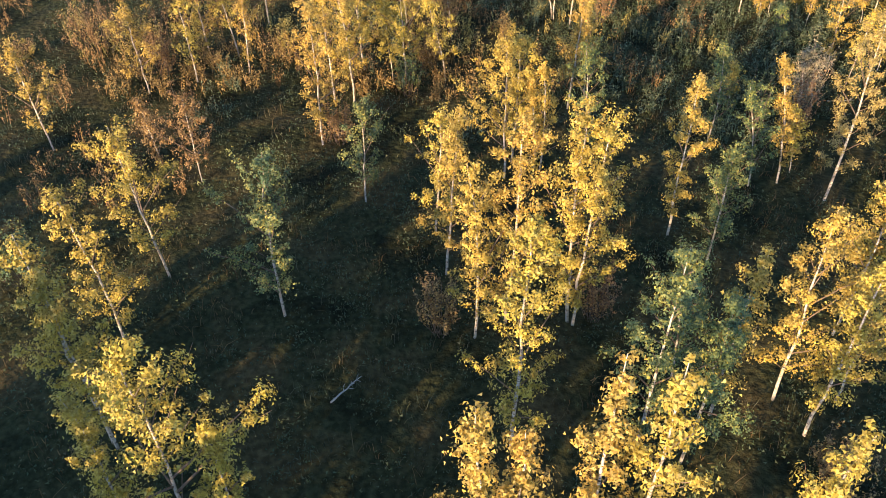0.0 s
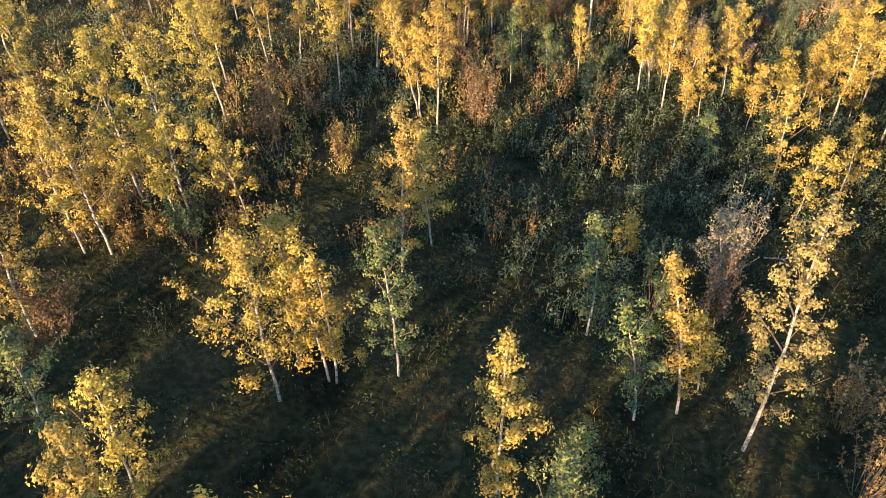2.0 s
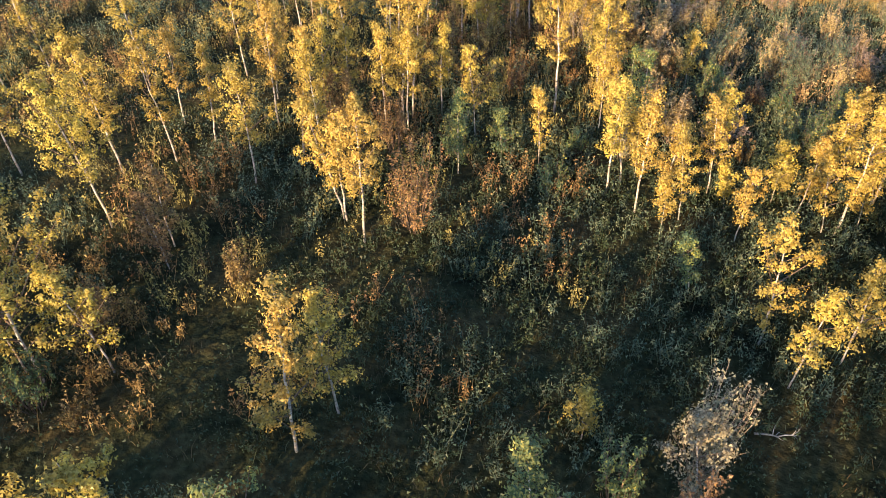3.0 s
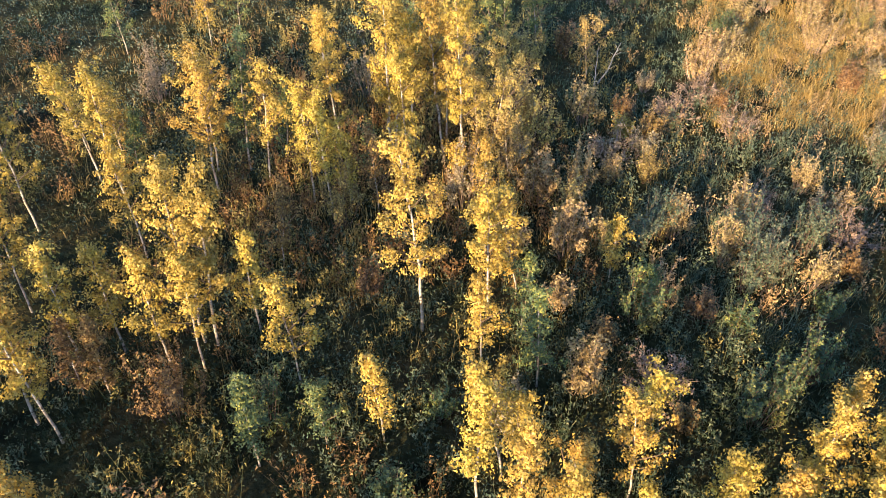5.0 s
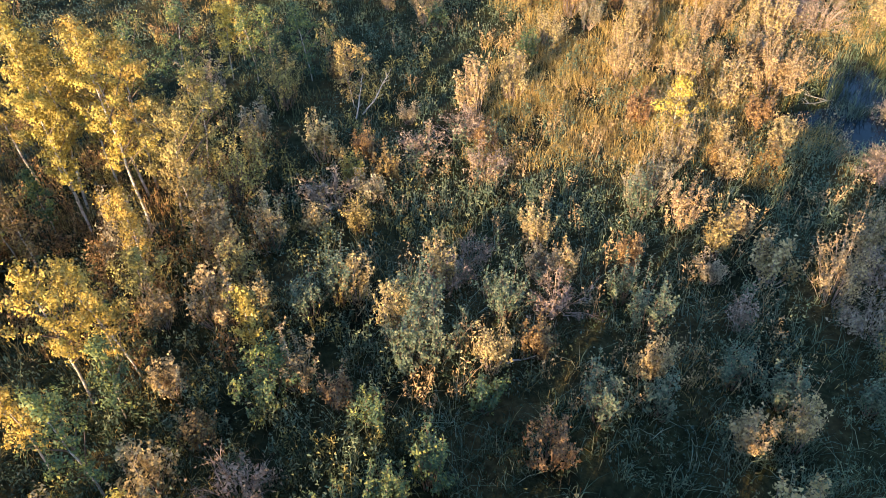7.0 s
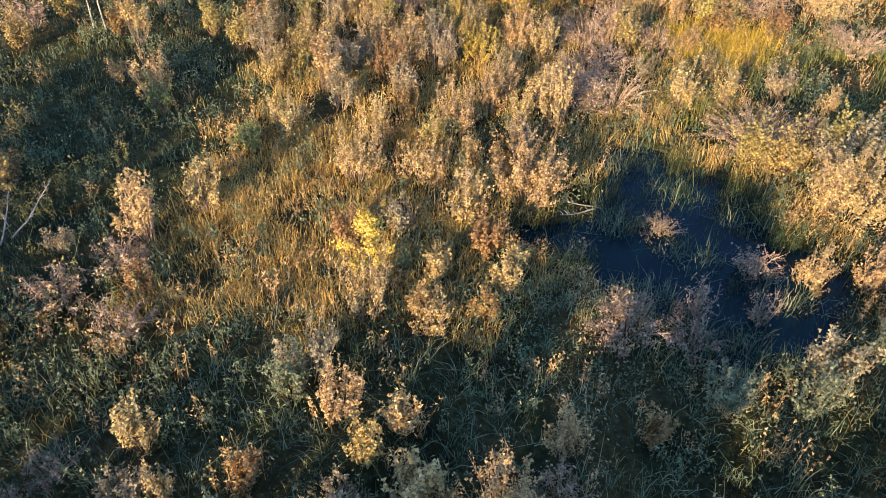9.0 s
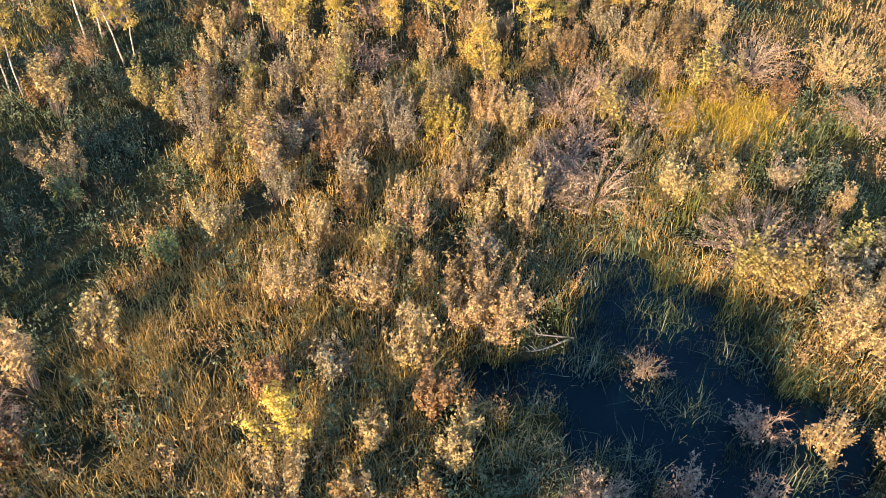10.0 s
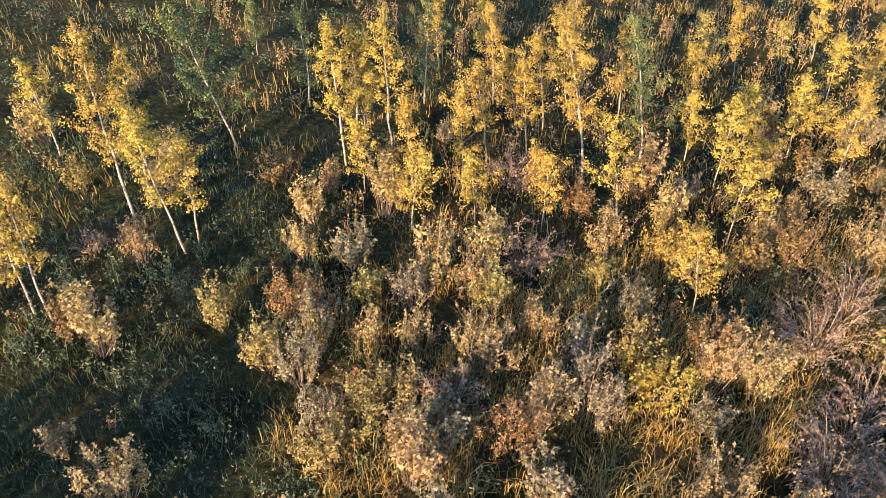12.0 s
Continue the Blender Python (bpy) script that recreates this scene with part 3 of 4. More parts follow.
young_birch(4.39, 31.76, 2.41, 0.08, 0.05, 0.71, RUST)
young_birch(16.33, 35.52, 2.00, -0.03, 0.01, 0.89, GOLD)
young_birch(15.82, 48.20, 2.62, -0.38, 0.06, 1.27, GREEN)
young_birch(9.68, 30.61, 1.83, -0.09, -0.01, 0.80, GREEN)
young_birch(14.02, 47.94, 2.56, -0.23, 0.00, 1.20, GREEN)
young_birch(14.64, 48.16, 2.67, -0.17, 0.01, 1.21, GREEN)
young_birch(13.17, 49.72, 2.22, -0.09, -0.00, 1.16, GOLD)
young_birch(17.46, 46.34, 2.12, -0.33, 0.05, 1.63, PALE)
young_birch(2.36, 51.01, 2.67, 0.02, 0.01, 1.73, GOLD)
young_birch(4.37, 49.59, 2.59, 0.21, 0.07, 1.25, GREEN)
young_birch(3.15, 40.07, 2.16, 0.30, 0.18, 0.78, GREEN)
young_birch(2.44, 40.88, 2.62, 0.07, 0.04, 1.12, GOLD)
young_birch(13.27, 37.94, 2.73, -0.07, -0.00, 0.86, GOLD)
young_birch(0.55, 47.75, 2.57, -0.14, -0.07, 1.58, GREEN)
young_birch(17.00, 34.60, 1.30, 0.02, 0.00, 0.91, GREEN)
young_birch(13.07, 48.27, 2.76, 0.15, 0.03, 1.16, GOLD)
birch(16.62, 57.87, 4.07, 0.21, 0.15, 1.58, GOLD)
birch(16.04, 58.17, 3.64, 0.03, 0.02, 1.29, GOLD)
birch(17.48, 61.79, 5.81, -0.01, -0.01, 1.30, GOLD)
birch(19.23, 60.32, 4.41, -0.40, -0.17, 1.46, GOLD)
birch(19.47, 60.74, 3.25, 0.17, 0.07, 1.16, GOLD)
birch(17.85, 62.31, 4.95, 0.24, 0.10, 0.89, GOLD)
birch(19.64, 65.51, 4.84, -0.98, -0.28, 2.68, GREEN)
birch(14.26, 65.00, 3.29, -0.15, -0.08, 1.09, GOLD)
young_birch(19.21, 72.00, 2.11, 0.01, 0.00, 0.95, GREEN)
birch(21.65, 67.95, 3.51, -0.08, -0.01, 0.83, GREEN)
birch(23.15, 64.45, 4.69, -0.24, -0.03, 1.22, GOLD)
birch(23.43, 65.40, 4.09, 0.05, 0.01, 1.10, GOLD)
birch(23.70, 65.52, 3.77, 0.11, 0.01, 0.85, GOLD)
birch(24.54, 65.06, 4.65, -0.06, -0.00, 1.08, GOLD)
birch(25.56, 68.09, 3.61, 0.21, 0.00, 1.58, GREEN)
young_birch(25.19, 61.18, 2.72, 0.34, 0.01, 1.42, GOLD)
birch(27.46, 64.45, 3.26, -0.42, 0.04, 1.25, GOLD)
young_birch(28.61, 66.34, 2.94, -0.63, 0.09, 1.16, GOLD)
birch(30.21, 63.23, 5.35, -1.14, 0.29, 1.55, GOLD)
birch(30.86, 61.22, 3.33, -0.55, 0.18, 1.56, GOLD)
birch(32.28, 64.64, 4.72, -0.98, 0.33, 1.57, GREEN)
young_birch(28.93, 62.41, 1.92, -0.37, 0.07, 0.79, GOLD)
young_birch(35.52, 69.72, 2.39, -0.29, 0.12, 1.24, PALE)
young_birch(36.99, 70.14, 2.58, -0.46, 0.21, 1.21, GOLD)
young_birch(38.70, 70.21, 1.88, -0.37, 0.19, 1.02, PALE)
young_birch(39.51, 68.05, 2.35, -0.15, 0.09, 1.18, GOLD)
young_birch(39.87, 66.38, 2.35, -0.22, 0.14, 1.13, GOLD)
young_birch(34.16, 63.18, 2.89, 0.01, -0.01, 1.45, GOLD)
young_birch(35.03, 62.82, 1.75, -0.03, 0.02, 1.54, GOLD)
young_birch(32.09, 57.87, 2.54, -0.41, 0.21, 1.52, GOLD)
birch(29.45, 66.40, 3.31, -0.46, 0.08, 1.24, GOLD)
young_birch(18.35, 28.79, 2.11, 0.06, -0.05, 0.95, GOLD)
young_birch(17.38, 28.98, 1.88, -0.14, 0.11, 0.80, GOLD)
young_birch(20.03, 28.66, 2.85, -0.42, 0.47, 1.24, GOLD)
young_birch(14.15, 28.87, 2.63, 0.22, -0.08, 0.88, GOLD)
birch(13.47, 40.09, 3.38, 0.44, 0.28, 1.93, PALE)
birch(13.61, 42.58, 3.27, 0.36, 0.19, 1.83, PALE)
birch(10.86, 44.63, 3.53, 0.41, 0.25, 1.96, GREEN)
birch(12.00, 46.62, 3.37, 0.27, 0.14, 1.75, GREEN)
birch(-3.57, 3.50, 6.00, 0.00, 0.00, 2.41, GOLD)
birch(-4.97, 3.80, 4.50, 0.00, 0.00, 0.87, GOLD)
birch(-2.73, 3.61, 4.00, 0.00, 0.00, 0.77, GOLD)
birch(3.33, 2.21, 7.50, 0.00, 0.00, 1.14, GOLD)
birch(4.00, 2.05, 7.50, 0.00, 0.00, 1.12, GOLD)
birch(1.55, 1.75, 7.00, 0.00, 0.00, 1.13, GOLD)
birch(2.18, 2.13, 6.00, 0.00, 0.00, 0.97, GOLD)
birch(-6.16, 5.97, 6.00, 0.00, 0.00, 1.24, GOLD)
birch(-6.04, 5.86, 5.00, 0.00, 0.00, 1.17, GOLD)
birch(6.33, 1.85, 6.50, 0.00, 0.00, 0.92, GOLD)
birch(7.02, 7.00, 5.00, 0.00, 0.00, 0.83, GOLD)
birch(8.99, 6.51, 5.50, 0.00, 0.00, 0.78, GOLD)
birch(5.88, 26.89, 4.50, 0.00, 0.00, 1.24, GOLD)
birch(18.77, 29.12, 3.20, 0.00, 0.00, 1.12, GOLD)
young_birch(17.86, 28.28, 2.60, 0.00, 0.00, 0.89, GOLD)
birch(12.66, 29.20, 3.80, 0.00, 0.00, 0.94, GOLD)
birch(13.33, 28.29, 3.80, 0.00, 0.00, 1.03, GOLD)
birch(5.14, 5.81, 6.00, 0.00, 0.00, 1.57, GREEN)
birch(6.10, 5.74, 5.00, 0.00, 0.00, 1.35, GREEN)
birch(11.09, 10.07, 5.00, 0.00, 0.00, 1.28, GOLD)
birch(10.65, 9.50, 4.50, 0.00, 0.00, 1.00, GOLD)
birch(3.02, 17.03, 4.50, 0.00, 0.00, 1.22, GOLD)
shrub(31.30, 47.30, 1.80, 2.50, WILLOW, 1.7)
shrub(26.54, 48.31, 1.71, 1.91, WILLOW)
shrub(28.51, 48.16, 1.42, 1.69, WILLOW)
shrub(29.46, 50.56, 1.52, 1.69, WILLOW)
shrub(31.08, 52.62, 1.52, 1.55, WILLOW)
shrub(24.22, 50.65, 1.42, 1.60, WILLOW)
shrub(38.50, 49.80, 1.60, 2.50, BARE, 1.4)
shrub(34.72, 45.97, 0.66, 0.83, BARE)
shrub(39.94, 46.27, 1.80, 2.92, WILLOW, 1.5)
shrub(34.51, 51.95, 1.80, 2.19, BARE)
shrub(33.09, 51.81, 1.71, 1.68, BARE)
shrub(25.57, 40.45, 1.52, 0.99, GREYGREEN)
shrub(28.71, 44.07, 0.85, 0.76, WILLOW)
shrub(28.30, 42.73, 0.85, 0.65, RUST)
shrub(30.65, 44.28, 1.04, 0.89, WILLOW)
shrub(33.08, 42.53, 1.14, 1.12, BARE)
shrub(34.37, 41.84, 1.14, 1.15, BARE)
shrub(34.56, 40.03, 1.42, 1.35, GREYGREEN)
shrub(36.27, 39.92, 1.42, 1.66, GREYGREEN)
shrub(38.30, 40.99, 1.42, 1.10, GREYGREEN)
shrub(36.35, 42.76, 1.04, 0.48, BARE)
shrub(24.85, 54.91, 1.61, 1.56, PALE)
shrub(26.82, 56.20, 1.61, 2.10, WILLOW)
shrub(28.96, 54.86, 1.71, 2.02, BEIGE)
shrub(32.47, 55.94, 1.71, 1.71, WILLOW)
shrub(30.24, 56.36, 1.52, 1.35, PALE)
shrub(34.52, 56.51, 1.80, 2.13, BARE)
shrub(37.50, 59.08, 1.61, 1.99, WILLOW)
shrub(41.54, 59.52, 1.80, 3.19, BARE)
shrub(44.56, 58.80, 1.80, 3.14, WILLOW)
shrub(44.26, 55.62, 1.52, 2.12, BARE)
shrub(38.07, 43.94, 1.04, 1.15, WILLOW)
shrub(39.39, 43.49, 1.33, 1.50, WILLOW)
shrub(22.47, 57.87, 1.52, 1.59, RUST)
shrub(35.21, 59.57, 1.52, 1.69, RUST)
shrub(31.75, 59.59, 1.52, 1.48, GOLD)
shrub(29.59, 37.37, 1.90, 1.87, WILLOW)
shrub(24.97, 36.33, 1.52, 1.14, GREYGREEN)
shrub(24.61, 37.27, 1.33, 0.88, GREYGREEN)
shrub(19.95, 36.66, 1.71, 1.40, GREYGREEN)
shrub(19.69, 35.15, 1.52, 1.14, GREYGREEN)
shrub(21.46, 35.16, 1.33, 0.92, WILLOW)
shrub(17.35, 36.66, 1.61, 1.23, GREYGREEN)
shrub(16.03, 39.11, 1.61, 1.16, WILLOW)
shrub(27.13, 36.42, 1.33, 0.51, BARE)
shrub(27.37, 34.26, 1.14, 1.09, GREYGREEN)
shrub(26.43, 34.66, 1.14, 0.67, GREYGREEN)
shrub(24.77, 33.98, 1.14, 0.76, GREYGREEN)
shrub(23.54, 33.78, 1.33, 1.12, GREYGREEN)
shrub(22.47, 32.86, 1.23, 1.22, RUST)
shrub(30.80, 35.40, 1.33, 1.32, WILLOW)
shrub(29.05, 33.93, 0.95, 0.65, GREYGREEN)
shrub(16.77, 34.22, 1.42, 1.53, GREEN)
shrub(26.59, 39.97, 1.23, 1.27, WILLOW)
shrub(28.50, 42.40, 1.14, 1.08, WILLOW)
shrub(32.90, 41.99, 1.14, 1.52, BARE)
shrub(30.38, 43.64, 0.95, 0.97, WILLOW)
shrub(20.33, 37.82, 1.42, 1.03, WILLOW)
shrub(23.39, 38.20, 1.04, 0.79, WILLOW)
shrub(19.05, 33.64, 1.14, 0.75, GREEN)
shrub(21.31, 34.10, 1.14, 0.87, GREEN)
shrub(15.71, 33.13, 1.04, 0.84, RUST)
shrub(17.81, 42.03, 0.95, 0.77, GOLD)
shrub(15.21, 46.25, 2.18, 1.93, PALE)
shrub(19.66, 52.92, 1.80, 1.83, WILLOW)
shrub(23.55, 53.71, 1.61, 1.36, PALE)
shrub(22.86, 55.86, 1.52, 1.33, BEIGE)
shrub(24.21, 54.41, 1.52, 1.12, PALE)
shrub(25.80, 52.10, 1.52, 1.15, BEIGE)
shrub(26.94, 50.46, 1.52, 1.19, WILLOW)
shrub(31.91, 56.08, 1.71, 1.51, RUST)
shrub(32.28, 51.98, 1.42, 1.03, WILLOW)
shrub(27.91, 51.55, 1.52, 1.00, RUST)
shrub(27.32, 53.95, 1.71, 1.52, RUST)
shrub(33.45, 53.06, 1.71, 1.88, BARE)
shrub(34.84, 54.67, 1.42, 1.59, BARE)
shrub(37.08, 56.00, 1.14, 1.68, BARE)
shrub(30.65, 51.67, 1.42, 1.01, WILLOW)
shrub(31.47, 51.00, 1.33, 0.86, WILLOW)
shrub(38.52, 60.45, 1.80, 2.47, RUST)
shrub(37.15, 59.52, 1.61, 1.54, WILLOW)
shrub(40.97, 63.63, 1.61, 2.34, WILLOW)
shrub(25.21, 58.23, 1.33, 1.14, BEIGE)
shrub(26.69, 58.48, 1.42, 1.31, WILLOW)
shrub(28.19, 57.12, 1.33, 1.10, WILLOW)
shrub(30.49, 57.75, 1.14, 0.97, BEIGE)
shrub(32.27, 59.28, 1.23, 1.70, GOLD)
shrub(30.16, 55.52, 1.23, 1.34, GOLD)
shrub(22.99, 57.72, 1.14, 0.96, BEIGE)
shrub(18.17, 60.05, 1.42, 1.20, WILLOW)
shrub(23.20, 49.74, 1.23, 1.04, GREEN)
shrub(20.13, 51.95, 1.14, 1.02, GREEN)
shrub(22.96, 56.86, 1.52, 1.02, WILLOW)
shrub(29.09, 56.08, 1.52, 1.24, BEIGE)
shrub(25.39, 56.82, 1.33, 1.02, WILLOW)
shrub(30.53, 55.10, 1.42, 1.31, GOLD)
shrub(31.90, 55.54, 1.71, 1.33, WILLOW)
shrub(27.17, 57.89, 1.61, 1.07, PALE)
shrub(32.72, 55.37, 1.52, 1.20, WILLOW)
shrub(34.22, 53.88, 1.42, 1.80, BARE)
shrub(23.39, 54.50, 1.42, 1.03, BEIGE)
shrub(24.17, 55.22, 1.33, 0.95, RUST)
shrub(35.88, 57.75, 1.52, 1.61, BARE)
shrub(21.32, 63.64, 1.23, 1.33, RUST)
shrub(18.13, 54.18, 0.85, 0.68, WILLOW)
shrub(37.96, 65.61, 1.90, 2.13, GOLD)
shrub(7.23, 27.51, 2.47, 1.81, RUST)
shrub(13.22, 20.14, 2.66, 1.59, BEIGE)
shrub(12.37, 18.27, 2.09, 1.14, RUST)
shrub(3.07, 24.73, 1.52, 0.61, RUST)
shrub(-0.58, 21.22, 1.52, 1.19, GREEN)
shrub(-0.00, 23.48, 1.42, 1.31, RUST)
shrub(11.32, 19.13, 2.09, 0.95, GREEN)
shrub(14.35, 13.95, 2.60, 1.50, RUST)
shrub(14.55, 15.60, 2.20, 1.30, RUST)
shrub(9.11, 5.25, 1.52, 1.59, RUST)
shrub(-13.23, 24.62, 2.09, 3.35, RUST)
shrub(-10.13, 22.76, 1.90, 1.92, RUST)
shrub(4.79, 10.04, 1.71, 1.26, RUST)
shrub(0.90, 9.39, 1.90, 1.23, RUST)
shrub(-2.76, 18.10, 1.52, 1.68, RUST)
shrub(-10.15, 11.06, 1.71, 1.63, GREEN)
shrub(6.46, 31.29, 1.80, 1.77, RUST)
shrub(9.34, 37.61, 1.80, 1.38, PALE)
shrub(14.81, 41.10, 2.28, 2.25, PALE)
shrub(17.34, 34.78, 1.42, 1.26, WILLOW)
shrub(17.99, 37.17, 1.80, 0.84, GREYGREEN)
shrub(20.29, 35.54, 1.80, 1.73, GREYGREEN)
shrub(19.44, 36.22, 1.61, 1.18, WILLOW)
shrub(21.78, 36.70, 1.61, 1.36, GREYGREEN)
shrub(17.72, 29.43, 1.23, 0.78, GOLD)
shrub(20.20, 32.25, 1.52, 1.26, GREEN)
shrub(11.97, 31.28, 0.95, 0.60, GREEN)
shrub(11.06, 29.07, 1.23, 1.08, GREEN)
shrub(15.54, 37.66, 1.71, 1.24, PALE)
shrub(2.63, 44.49, 1.90, 1.72, BEIGE)
shrub(10.38, 34.86, 0.95, 0.70, RUST)
shrub(8.42, 31.13, 1.33, 1.52, GREEN)
shrub(19.37, 31.81, 1.33, 1.02, GREEN)
shrub(25.94, 41.09, 1.52, 1.65, BEIGE)
shrub(18.59, 31.02, 1.33, 1.19, GREEN)
shrub(27.04, 42.91, 1.61, 1.57, WILLOW)
shrub(12.24, 42.58, 1.90, 1.71, PALE)
shrub(12.78, 38.60, 1.90, 1.60, BEIGE)
shrub(12.78, 45.92, 1.90, 1.74, BEIGE)
shrub(9.77, 44.95, 2.09, 1.69, BEIGE)
shrub(14.21, 40.09, 1.52, 1.14, BEIGE)
shrub(34.81, 42.92, 1.04, 0.65, BARE)
shrub(36.75, 44.33, 1.14, 0.93, BARE)
shrub(39.34, 46.45, 1.71, 1.65, WILLOW)


# Unseen birches, added behind the flight's start, throw long evening shade over the bog.
shade = random.Random(7)
for k in range(112):
    py = shade.uniform(-20, -5.5)
    px = shade.uniform(-32, 9) if k < 90 else shade.uniform(-13, -6.5) + 0.623 * py
    lane = -17.2 < px - 0.623 * py < -13.6
    birch(px, py, 4.5 if lane else shade.uniform(7.4, 9.3) if px - 0.623 * py < 0 else shade.uniform(6.0, 7.4), 0.2, 0.1, shade.uniform(2.0, 2.8), GOLD, 5, 0.32)
# Out-of-view birches put beside the path to shade the pond's near side.
for k in range(13):
    u, py = shade.uniform(6.6, 9.6) if k < 9 else shade.uniform(4.2, 5.4), shade.uniform(20, 24.3)
    birch(u + 0.623 * py, py, shade.uniform(7.4, 8.3) if k < 9 else 8.4, 0.1, 0.0, shade.uniform(1.5, 2.0), GREEN, 6, 0.33)
# A few more unseen ones, added for shade farther right.
for _ in range(4):
    birch(shade.uniform(28, 33), shade.uniform(23, 28), shade.uniform(7.0, 8.2), 0.1, 0.0, shade.uniform(1.7, 2.3), GREEN, 5, 0.33)

# Unseen birches added to thin the sun on the near willows.
for _ in range(5):
    birch(shade.uniform(18.0, 20.4), shade.uniform(15.5, 20.5), shade.uniform(6.2, 7.6), 0.1, 0.0, shade.uniform(1.4, 2.0), GOLD, 5, 0.32)

# Lower birches, also unseen, added to shade the willow ground.
for _ in range(5):
    birch(shade.uniform(18.6, 20.6), shade.uniform(26, 29), shade.uniform(3.6, 4.8), shade.uniform(-0.2, 0.3), 0.0, shade.uniform(1.1, 1.5), GOLD)

# Unseen bright birches, added in a row before the willow bog to shade it.
for k in range(9):
    birch(20.6 + 0.5 * k + shade.uniform(-0.3, 0.3), 26.6 + shade.uniform(-1.2, 1.9), shade.uniform(2.6, 3.7), shade.uniform(-0.1, 0.5), 0.1, shade.uniform(1.1, 1.6), GOLD)
# The yellow bush among the willows, built as a birch sapling.
young_birch(27.1, 43.7, 2.45, 0.0, -0.1, 1.25, GOLD)

# Young birches of the bright belt beyond the willows.
made = 0
while made < 20:
    px, py = shade.uniform(22, 42), shade.uniform(60.5, 71)
    if min((px - a) ** 2 + (py - b) ** 2 for a, b in SPOTS) > 1.2:
        young_birch(px, py, shade.uniform(2.0, 3.6), shade.uniform(-0.4, 0.0), 0.05, shade.uniform(0.9, 1.4), GOLD)
        made += 1

# Birches of the far grove that stand between those above.
made = 0
while made < 14:
    px, py = shade.uniform(-14, 4), shade.uniform(30, 44)
    if min((px - a) ** 2 + (py - b) ** 2 for a, b in SPOTS) > 1.6:
        birch(px, py, shade.uniform(3.8, 5.6), shade.uniform(-0.5, 0.2), 0.0, shade.uniform(1.1, 1.6), GOLD)
        made += 1

# More low willows between the larger ones, each turned and sized its own way.
models = []
for h, width, leaf in ((1.2, 1.0, WILLOW), (1.0, 0.8, WILLOW), (1.3, 0.9, WILLOW), (1.1, 1.1, BARE), (1.0, 0.9, BEIGE), (0.9, 0.8, RUST), (1.2, 0.9, PALE)):
    models.append(shrub(14 + 2.2 * len(models), 36.5 + 0.4 * len(models), h, width, leaf))
made = 0
while made < 165:
    px, py = shade.uniform(13, 42), shade.uniform(30, 66)
    near = min((px - a) ** 2 + (py - b) ** 2 for a, b in SPOTS)
    straw = shade.random() < 0.88 and 21 < px - 0.2 * (py - 44) < 27 and 43 < py < 53
    lush = px < 20.5 + 0.1 * (py - 46) and py > 44 and shade.random() < 0.8
    lush = lush or (px < 24.3 and 47.5 < py < 56 and shade.random() < 0.85)
    lush = lush or (py < 42.5 and shade.random() < 0.3)
    wet = 32.6 < px < 37.6 and 41.5 < py < 51
    if near < 0.8 or straw or lush or wet or float(pond_depth(np.float64(px), np.float64(py))) > -0.15:
        continue
    SPOTS.append((px, py))
    made += 1
    copy_thing(shade.choice(models), pose(px, py, float(ground_height(np.float64(px), np.float64(py))) - 0.05, 0, 0, shade.uniform(0, 360)) @ Matrix.Scale(shade.uniform(0.75, 1.5), 4))


def dead_branch(x, y, length, heading, lift, label):
    """A fallen bough with side twigs, lying or leaning."""
    global count
    count += 1
    rng = np.random.default_rng(9000 + count)
    thing = new("fallen_branch")
    thing.matrix_basis = pose(x, y, float(ground_height(np.float64(x), np.float64(y))) + 0.04, 0, 0, heading)
    tagged(thing, label, "fallen branch", "fallen wood")
    q = np.linspace(0, 1, 7)
    line = np.stack([q * length, rng.normal(0, 0.02 * length, 7), lift * q ** 1.2 + rng.normal(0, 0.01, 7)], 1)
    part("bough", *tube(line, 0.018 + 0.008 * length, 0.006, 6), DEAD_WOOD, thing, "", True)
    for i in range(7):
        w = rng.uniform(0.2, 0.95)
        b = np.array([np.interp(w, q, line[:, k]) for k in range(3)])
        e = b + np.array([rng.uniform(0.1, 0.4), rng.choice((-1, 1)) * rng.uniform(0.15, 0.45), rng.uniform(0.0, 0.35)]) * length * 0.45
        part("side_twig", *tube(np.stack([b, (b + e) / 2 + rng.normal(0, 0.02, 3), e]), 0.011, 0.003, 4), DEAD_WOOD, thing)
    return thing


LYING, LEANING = "bleached dead branch lying in dark grass", "grey dead branch leaning out of the shrubs"
dead_branch(-1.58, 7.20, 0.9, 42, 0.25, LYING)
dead_branch(14.52, 20.86, 0.9, -6, 0.1, LYING)
dead_branch(17.79, 45.77, 1.5, 52, 1.0, LEANING)
dead_branch(17.6, 45.5, 1.1, 80, 1.1, LEANING)
dead_branch(41.1, 59.2, 2.8, 184, 0.3, LYING)
dead_branch(37.9, 57.0, 1.8, 192, 0.7, LEANING)
dead_branch(37.6, 56.6, 1.5, 215, 0.5, LEANING)
dead_branch(32.7, 56.2, 1.9, 18, 0.3, LYING)
dead_branch(29.9, 58.6, 0.8, 32, 0.3, LEANING)
dead_branch(21.8, 35.3, 0.9, 12, 0.2, LYING)
dead_branch(31.2, 35.8, 1.1, 22, 0.4, LEANING)
dead_branch(33.2, 47.0, 1.2, 205, 0.2, LEANING)
dead_branch(33.6, 47.2, 1.3, 190, 0.4, LEANING)


